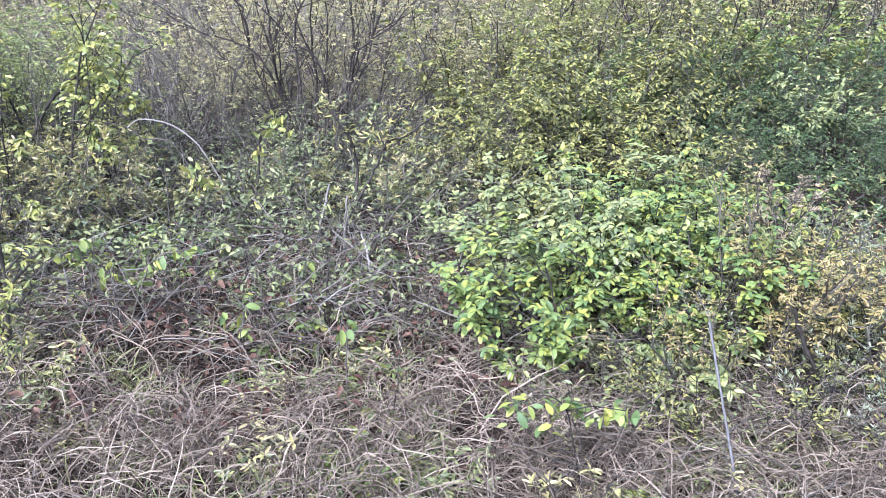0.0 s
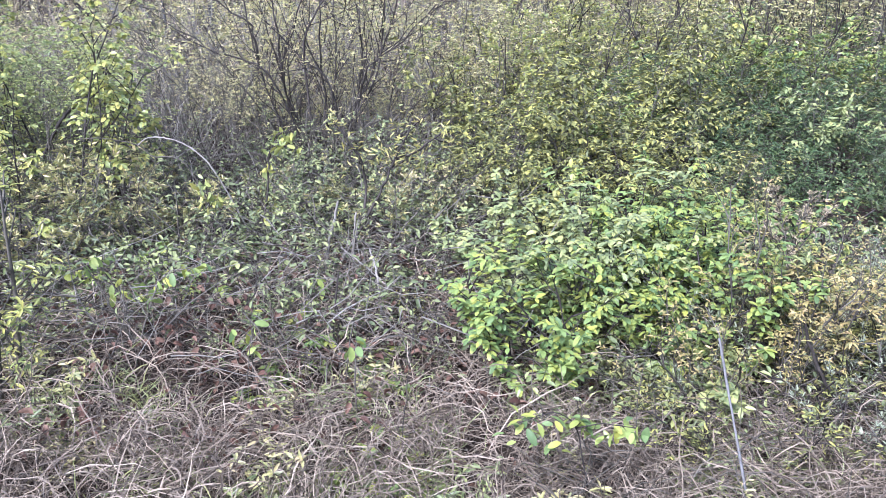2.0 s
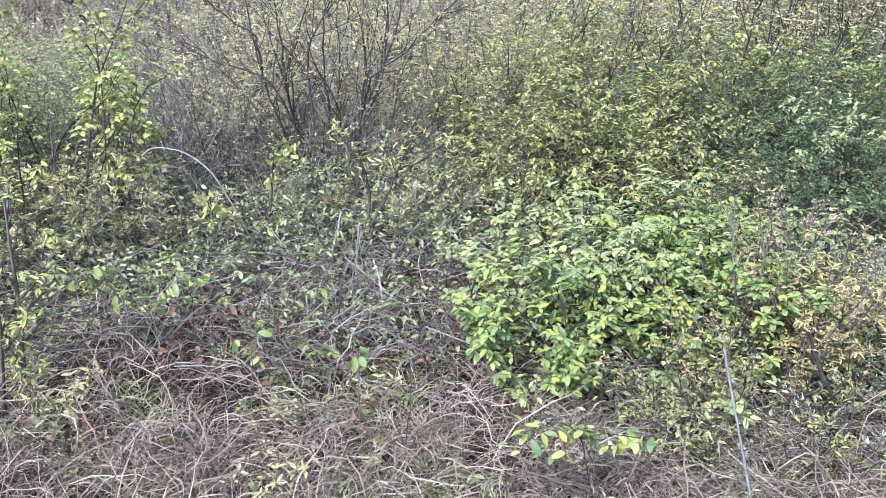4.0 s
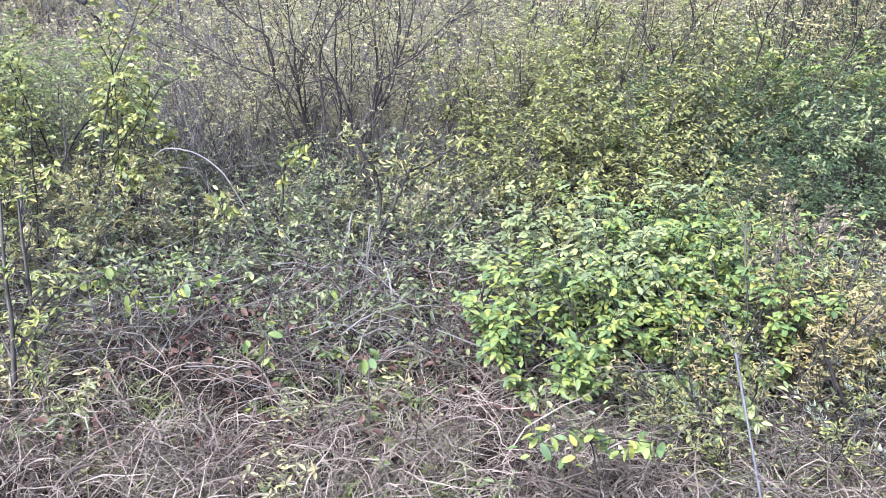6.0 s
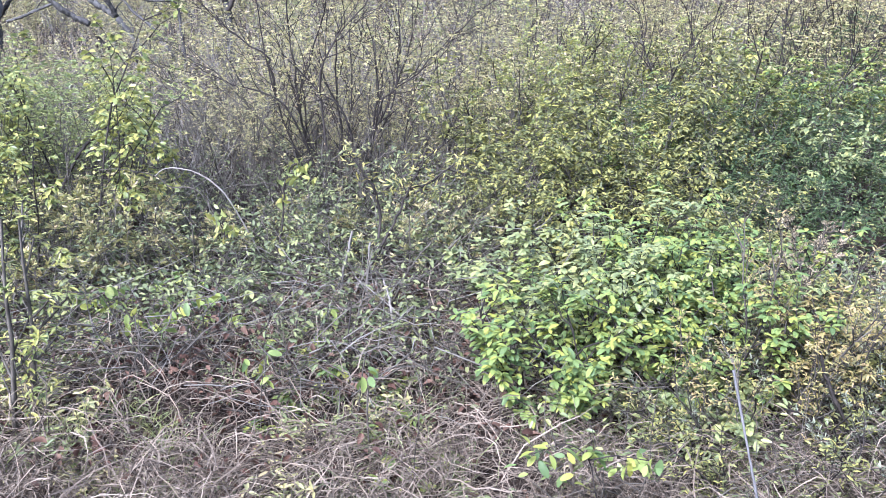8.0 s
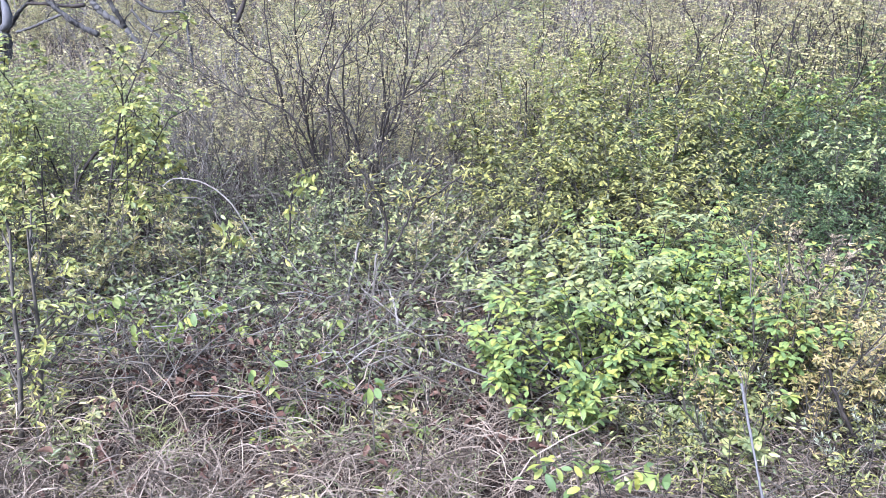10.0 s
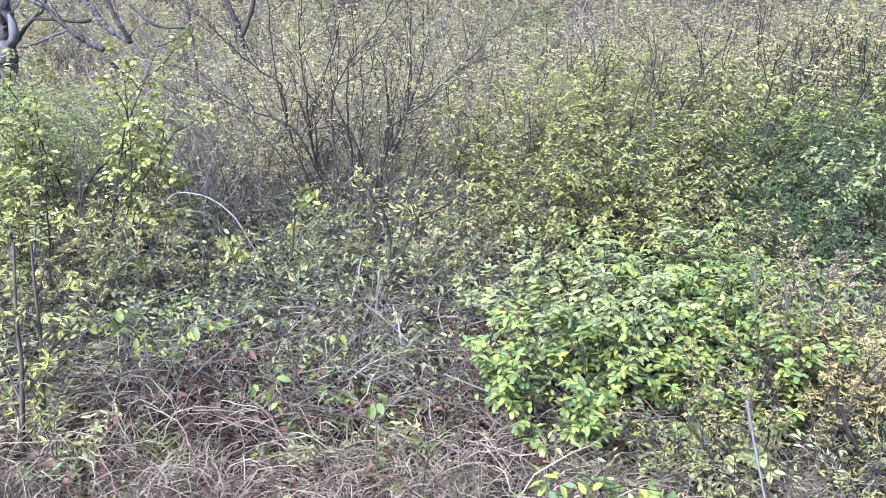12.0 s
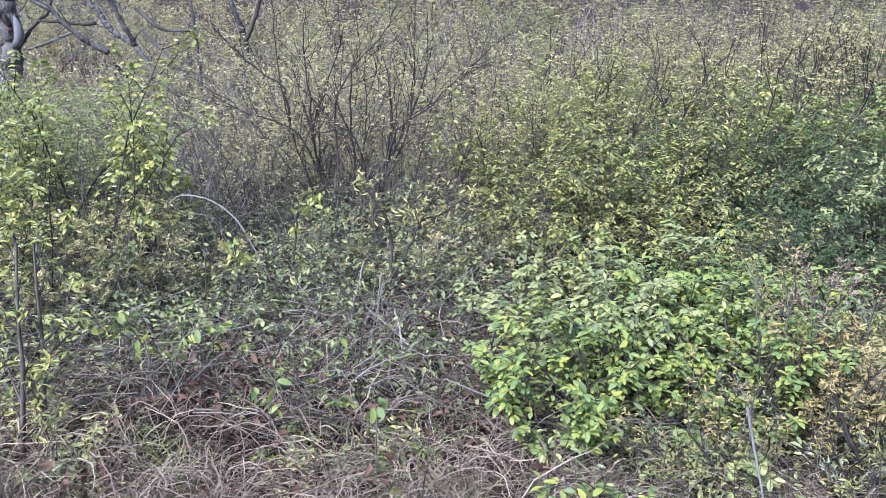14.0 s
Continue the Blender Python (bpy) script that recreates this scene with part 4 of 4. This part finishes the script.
sprig = Spec(stems=3, height=.3, lean=35, kids=(3,), ratio=(.4,), angle=(45,), leaf=.042, gap=.045, tuft=5, radius=.003, spread=.04, lift=-.3)
for i, (x, y, h) in enumerate([(-.42, 2.95, .2), (-1.3, 2.6, .14), (-.05, 2.4, .12), (-.15, 3.35, .22), (-.55, 3.4, .24), (-1.6, 3.3, .3), (-1.0, 3.35, .26), (-.8, 3.55, .28), (-1.4, 3.4, .3), (-.3, 3.3, .22), (-.65, 3.1, .2), (-1.65, 3.0, .24), (-1.2, 3.6, .3)]):
    shrub("sprig", 140 + i, Spec(sprig, height=h, stems=3 if h > .25 else 2), BARK_DARK, LEAF_BRIGHT if i % 2 == 0 else LEAF_FRESH, OVAL, (x, y), "green leafy sprig rising from dead grass", "sprig", "sprigs", single=40)

# ---- dead stems lying and standing ----
cane = on_ground("cane", .905, 1.93, "weathered grey cane leaning in dry grass", "cane")
limb_at("shaft", cane, [(.905, 1.93, -.02), (.88, 2.0, .14), (.85, 2.07, .31), (.819, 2.15, .492)], .0044, .0034, CANE, 31, 7, wob=.0005)
arch = on_ground("dead_branch", -.835, 4.0, "pale arching dead stem over the brush", "dead branch", "dead branches")
limb_at("stem", arch, [(-.85, 4.0, 0), (-.862, 4.0, .057), (-.952, 4.0, .281), (-1.046, 4.0, .475), (-1.12, 4.0, .563), (-1.21, 4.0, .616), (-1.33, 4.0, .633), (-1.394, 4.0, .594)], .0052, .003, BARK_PALE, 32, 6, wob=.0008)
arm = on_ground("dead_branch", -1.2, 4.05, "pale crooked dead branch over the brush", "dead branch", "dead branches")
limb_at("stem", arm, [(-1.0, 4.05, .0), (-1.1, 4.05, .3), (-1.208, 4.05, .504), (-1.342, 4.05, .527), (-1.411, 4.05, .583), (-1.575, 4.05, .617), (-1.698, 4.05, .611)], .0042, .0022, BARK_TWIG, 37, 6, wob=.0008)
log = on_ground("dead_branch", -1.1, 5.2, "short grey broken branch lying in twigs", "dead branch", "dead branches")
limb_at("wood", log, [(-1.3, 5.3, .2), (-1.2, 5.2, .23), (-1.05, 5.2, .225), (-.8, 5.1, .02)], .009, .011, BARK_TWIG, 33, 7)
stick = on_ground("dead_branch", -.2, 4.5, "pale broken stub leaning in twigs", "dead branch", "dead branches")
limb_at("wood", stick, [(-.1, 4.4, 0), (-.198, 4.5, .127), (-.279, 4.7, .171)], .014, .012, BARK_PALE, 34, 7)
for i, (pts, r, mat) in enumerate([
        ([(-.42, 3.2, 0), (-.35, 3.3, .2), (-.3, 3.4, .42)], .004, BARK_TWIG),
        ([(-.2, 3.2, .0), (-.22, 3.3, .2), (-.26, 3.45, .27)], .006, BARK_PALE),
        ([(-.05, 3.3, 0), (-.2, 3.4, .13), (-.4, 3.6, .22)], .005, BARK_PALE),
        ([(1.5, 2.4, -.07), (1.354, 2.4, .108), (1.285, 2.4, .192), (1.214, 2.4, .324), (1.176, 2.4, .427)], .008, BARK_DARK),
        ([(1.497, 2.45, .0), (1.338, 2.45, .12), (1.219, 2.45, .163), (1.113, 2.45, .195)], .006, BARK_DARK),
        ([(-.492, 3.7, .0), (-.47, 3.7, .18), (-.416, 3.7, .406)], .008, BARK_PALE),
        ([(-.363, 3.7, .0), (-.35, 3.7, .24), (-.335, 3.7, .352)], .007, BARK_PALE),
        ([(-.27, 3.68, -.03), (-.29, 3.68, .05), (-.315, 3.7, .16)], .012, BARK_PALE),
        ([(-.47, 3.72, .0), (-.40, 3.72, .13), (-.331, 3.72, .25)], .006, WOOD_DEAD),
        ([(-.26, 3.75, .0), (-.16, 3.75, .2), (-.056, 3.75, .337)], .006, BARK_TWIG),
        ([(-.25, 3.8, .0), (-.05, 3.8, .2), (.087, 3.8, .351)], .006, BARK_TWIG),
        ([(-.635, 3.0, -.02), (-.601, 3.0, .111), (-.543, 3.0, .338)], .004, BARK_DARK),
        ([(-.39, 3.0, -.03), (-.37, 3.0, .183), (-.349, 3.0, .349)], .004, BARK_DARK),
        ([(-.313, 3.0, -.01), (-.34, 3.0, .11), (-.365, 3.0, .219)], .004, BARK_DARK),
        ([(1.62, 3.2, 0), (1.6, 3.2, .3), (1.58, 3.2, .6)], .007, BARK_DARK),
        ([(-1.4, 3.0, .02), (-1.0, 3.05, .08), (-.6, 3.1, .05)], .007, BARK_TWIG),
        ([(-1.7, 3.5, .1), (-1.45, 3.4, .16), (-1.2, 3.35, .02)], .009, BARK_TWIG),
        ([(-2.3, 4.5, 0), (-2.2, 4.6, .25), (-2.05, 4.7, .55), (-1.9, 4.8, .7)], .014, BARK_DARK)]):
    o = on_ground("dead_branch", pts[0][0], pts[0][1], "dead grey woody stem in the undergrowth" if mat is not BARK_DARK else "dark bare woody stem in the undergrowth", "dead branch", "dead branches")
    limb_at("stem", o, pts, r, r * .6, mat, 60 + i, 6, wob=.0015)
for i in range(12):
    x, y = R.uniform(.95, 1.75), R.uniform(2.15, 2.9)
    az, ln = R.uniform(0, 6.28), R.uniform(.25, .5)
    o = on_ground("dead_branch", x, y, "thin dark bare branch among dry stems", "dead branch", "dead branches")
    z = float(ground_z(x, y))
    limb_at("stem", o, [(x, y, z - .01), (x + .45 * ln * math.cos(az), y + .45 * ln * math.sin(az), z + ln * R.uniform(.25, .5)), (x + ln * math.cos(az), y + ln * math.sin(az), z + ln * R.uniform(.3, .8))], .0045, .002, BARK_DARK, 300 + i, 5, wob=.003, twigs=3)
for i in range(12):
    x, y = R.uniform(-1.4, .1), R.uniform(2.2, 3.3)
    o = on_ground("dry_stalk", x, y, "thin upright grey dry stalk in grass", "stalk", "dry stalks")
    h, a, b = R.uniform(.3, .6), R.normal(0, .06), R.normal(0, .06)
    z = float(ground_z(x, y))
    limb_at("stalk", o, [(x, y, z - .02), (x + a * .4, y + b * .4, z + h * .5), (x + a, y + b, z + h)], .0018, .001, BARK_TWIG, 80 + i, 4, wob=.003)

# ---- small green weeds in the grass ----
weed = Spec(stems=5, height=.09, lean=45, kids=(2,), ratio=(.5,), angle=(45,), leaf=.026, gap=.02, tuft=4, radius=.0015, spread=.03, leaf_from=0, lift=.2, sides=3)
w0 = shrub("weed", 150, weed, BARK_TWIG, LEAF_FRESH, MID_NARROW, (-.9, 2.3), "small green weed in the dry grass", "weed", "weeds")
w1 = shrub("weed", 151, Spec(weed, leaf=.035, height=.07), BARK_TWIG, LEAF_BRIGHT, MID_OVAL, (-.2, 2.2), "small bright green weed in the dry grass", "weed", "weeds")
w2 = shrub("weed", 152, Spec(weed, leaf=.022, height=.12), BARK_TWIG, LEAF_YELLOW, MID_NARROW, (-1.1, 2.25), "small yellowish weed in the dry grass", "weed", "weeds")
for i in range(70):
    y = R.uniform(1.85, 3.3)
    set_out((w0, w1, w2)[i % 3], [(R.uniform(-.62, .6) * y, y, R.uniform(0, 360), R.uniform(.7, 1.5))])


# ---- dead grass ----
def straw(rng, x, y, length, e0, e1, width, height):
    """Arching dry blades rooted at x, y: strips whose slope falls from e0 to e1."""
    n, k = len(x), 6
    az = rng.uniform(0, 2 * np.pi, n)
    curl = rng.normal(0, .22, n)
    p = np.stack([x, y, ground_z(x, y) + height], -1)
    pts = [p]
    for i in range(k):
        e = e0 + (e1 - e0) * i / (k - 1) + rng.normal(0, .22, n)
        az = az + curl + rng.normal(0, .3, n)
        step = np.stack([np.cos(az) * np.cos(e), np.sin(az) * np.cos(e), np.sin(e)], -1) * (length / k)[:, None]
        p = p + step
        p[:, 2] = np.maximum(p[:, 2], ground_z(p[:, 0], p[:, 1]) + 0.006 + height * 0.3)
        pts.append(p)
    pts = np.stack(pts, 1)
    tan = unit(np.gradient(pts, axis=1))
    side = unit(np.cross(tan, rng.normal(0, 1, (n, 1, 3))))
    taper = np.array([.8, 1, 1, 1, .9, .7, .2])[None, :, None]
    half = side * width[:, None, None] * taper / 2
    v = np.stack([pts - half, pts + half], 2).reshape(n, -1, 3)
    f = np.array([t for i in range(k) for t in ((2 * i, 2 * i + 1, 2 * i + 3), (2 * i, 2 * i + 3, 2 * i + 2))])
    return v.reshape(-1, 3), (f[None] + (np.arange(n) * (k + 1) * 2)[:, None, None]).reshape(-1, 3)


g = np.random.default_rng(31)
n = 17000
xs, ys = g.uniform(-2.6, 2.4, n) + g.normal(0, .25, n), 1.2 + 2.6 * g.uniform(0, 1, n) ** 1.4 + g.normal(0, .15, n)
gb = Buf()
gb.add(*straw(g, xs, ys, g.uniform(.1, .42, n), g.uniform(.0, 1.4, n), g.uniform(-1.3, .2, n), g.uniform(.0018, .0044, n), g.uniform(0, .14, n)))
m = 9000
side = np.random.default_rng(32)
gb.add(*straw(side, side.normal(0, 2.2, m), side.normal(-.1, 1.1, m), side.uniform(.1, .36, m), side.uniform(.2, 1.3, m), side.uniform(-1.2, .1, m), side.uniform(.002, .0045, m), side.uniform(0, .04, m)))
m = 6000
bx, by = g.uniform(-1.6, 1.6, 130), g.uniform(1.65, 2.45, 130)
c = g.integers(0, 130, m)
gb.add(*straw(g, bx[c] + g.normal(0, .05, m), by[c] + g.normal(0, .04, m), g.uniform(.12, .3, m), g.uniform(.7, 1.5, m), g.uniform(-1.6, -.4, m), g.uniform(.0014, .0036, m), g.uniform(.02, .1, m)))
tagged(new("dead_grass", gb.mesh("dead_grass", STRAW)), "matted pale dry grass over the ground", "grass", kind="stuff")


m = 2600
bx, by = g.uniform(-1.7, 1.7, 120), g.uniform(1.6, 2.7, 120)
c = g.integers(0, 120, m)
gb = Buf()
gb.add(*straw(g, bx[c] + g.normal(0, .04, m), by[c] + g.normal(0, .04, m), g.uniform(.06, .2, m), g.uniform(.8, 1.5, m), g.uniform(-.3, .8, m), g.uniform(.002, .004, m), g.uniform(.0, .05, m)))
tagged(new("green_grass", gb.mesh("green_grass", LEAF_FRESH)), "young green grass blades in the thatch", "grass", kind="stuff")

# ---- dry stalks standing through the far brush ----
def standing_stalks(seed, n, y0, y1, h0, h1, w0, w1, left=-.62, right=.62):
    rng = np.random.default_rng(seed)
    y = y0 + (y1 - y0) * rng.uniform(0, 1, n) ** 1.3
    x = rng.uniform(left, right, n) * (y + 1)
    b = Buf()
    b.add(*straw(rng, x, y, rng.uniform(h0, h1, n), rng.uniform(.9, 1.55, n), rng.uniform(.5, 1.4, n), rng.uniform(w0, w1, n) * (y / 7), rng.uniform(0, .1, n)))
    return b


tagged(new("dry_stalks", standing_stalks(71, 7000, 6.2, 15.5, .4, 1.0, .003, .006).mesh("dry_stalks", BARK_PALE)), "grey dry stalks standing through the brush", "stalks", kind="stuff")
tagged(new("dry_stalks", standing_stalks(72, 5000, 7.0, 15.5, .3, .95, .004, .009).mesh("dry_stalks", STRAW)), "straw-coloured dead stems among the brush", "stalks", kind="stuff")

tagged(new("dry_stalks", standing_stalks(73, 1800, 5.0, 8.6, .3, .8, .003, .006, -.6, -.24).mesh("dry_stalks", BARK_PALE)), "pale bleached dead stems behind green shrubs", "stalks", kind="stuff")

# ---- fallen twigs ----
def twig_litter(seed, n, x0, x1, y0, y1, zmax, lmin, lmax, r0, r1):
    rng = np.random.default_rng(seed)
    b = Buf()
    for _ in range(n):
        x, y = rng.uniform(x0, x1), rng.uniform(y0, y1)
        az, e = rng.uniform(0, 6.3), rng.normal(0.15, .35)
        d = np.array([math.cos(az) * math.cos(e), math.sin(az) * math.cos(e), math.sin(e)])
        p = np.array([x, y, float(ground_z(x, y)) + rng.uniform(.01, zmax)])
        ln, pts = rng.uniform(lmin, lmax), []
        for _k in range(5):
            pts.append(p)
            d = unit(d + rng.normal(0, .3, 3))
            p = p + d * ln / 4
            p[2] = max(p[2], float(ground_z(p[0], p[1])) + .008)
        r = rng.uniform(r0, r1)
        tube(b, pts, np.linspace(r, r * .4, 5), 3)
    return b


tagged(new("fallen_twigs", twig_litter(41, 2200, -2.9, .5, 2.7, 5.4, .3, .15, .5, .0015, .0038).mesh("fallen_twigs", BARK_TWIG)), "tangle of grey dead twigs over the ground", "twigs", kind="stuff")
tagged(new("fallen_twigs", twig_litter(42, 1500, .3, 2.4, 1.8, 4.0, .2, .15, .45, .0012, .0026).mesh("fallen_twigs", BARK_TWIG)), "thin grey twigs among low leaves", "twigs", kind="stuff")
tagged(new("fallen_twigs", twig_litter(43, 600, -2.4, .5, 2.6, 5.2, .34, .15, .5, .0014, .0034).mesh("fallen_twigs", BARK_PALE)), "pale dead sticks in the dry grass", "twigs", kind="stuff")


# ---- low leaves near the ground ----
def low_leaves(seed, n, x0, x1, y0, y1, zmax, size, shape, per=6):
    rng = np.random.default_rng(seed)
    cx, cy = rng.uniform(x0, x1, n // per), rng.uniform(y0, y1, n // per)
    cz = rng.uniform(.03, zmax, n // per)
    c = rng.integers(0, n // per, n)
    x, y = cx[c] + rng.normal(0, .03 + .005 * per, n), cy[c] + rng.normal(0, .03 + .005 * per, n)
    z = ground_z(x, y) + np.maximum(cz[c] + rng.normal(0, .03, n), .015)
    az = rng.uniform(0, 6.3, n)
    d = np.stack([np.cos(az), np.sin(az), rng.normal(0, .35, n)], -1)
    b = Buf()
    leaves(b, np.stack([x, y, z], -1), d, rng.uniform(.6, 1.2, n) * size, shape, rng, .5)
    return b


tagged(new("vine_leaves", low_leaves(61, 11000, -3.0, .5, 2.9, 5.4, .38, .033, MID_OVAL, 18).mesh("vine_leaves", LEAF_VINE)), "low dull green vine leaves over dead twigs", "vine", kind="stuff")
tagged(new("low_leaves", low_leaves(62, 5000, .2, 3.2, 2.5, 5.2, .28, .040, MID_OVAL, 16).mesh("low_leaves", LEAF_FRESH)), "low green leaves under the shrubs", "undergrowth", kind="stuff")
tagged(new("young_leaves", low_leaves(66, 42000, -6.8, 6.8, 5.9, 14.5, 1.0, .034, FAR_LEAF, 9).mesh("young_leaves", LEAF_YELLOW)), "small pale yellow young leaves through the far brush", "undergrowth", kind="stuff")
tagged(new("dead_leaves", low_leaves(63, 1700, -2.2, .5, 2.2, 3.9, .16, .036, ROUND, 5).mesh("dead_leaves", LEAF_DEAD)), "curled red-brown dead leaves in the grass", "dead leaves", kind="stuff")
tagged(new("dead_leaves", low_leaves(67, 110, -.95, -.4, 2.75, 3.3, .22, .036, ROUND, 8).mesh("dead_leaves", LEAF_DEAD)), "cluster of red-brown dead leaves on stems", "dead leaves", kind="stuff")
# covers bare soil in the hollow; shade is painted in as dark leaf colour
tagged(new("low_leaves", low_leaves(68, 2600, 1.2, 3.3, 3.5, 5.4, .24, .036, MID_OVAL, 12).mesh("low_leaves", LEAF_FERN)), "low deep green leaves, coloured dark for shade under shrubs", "undergrowth", kind="stuff")
tagged(new("low_leaves", low_leaves(69, 1300, .35, 1.25, 2.3, 2.95, .22, .030, MID_OVAL, 9).mesh("low_leaves", LEAF_FRESH)), "soft green leaves low among dry stems", "undergrowth", kind="stuff")
tagged(new("low_leaves", low_leaves(64, 700, .75, 1.75, 2.0, 2.9, .15, .024, MID_OVAL).mesh("low_leaves", LEAF_FRESH)), "small green leaves among dry stems", "undergrowth", kind="stuff")
tagged(new("leafy_litter", low_leaves(65, 10000, -6.6, 5.6, 5.3, 13.0, .3, .055, FAR_LEAF, 14).mesh("leafy_litter", LEAF_VINE)), "dull low leaves below the brush", "undergrowth", kind="stuff")
tagged(new("fallen_twigs", twig_litter(44, 1600, -5.4, 4.6, 5.3, 9.5, .3, .3, .8, .003, .006).mesh("fallen_twigs", BARK_TWIG)), "grey dead twigs below the brush", "twigs", kind="stuff")
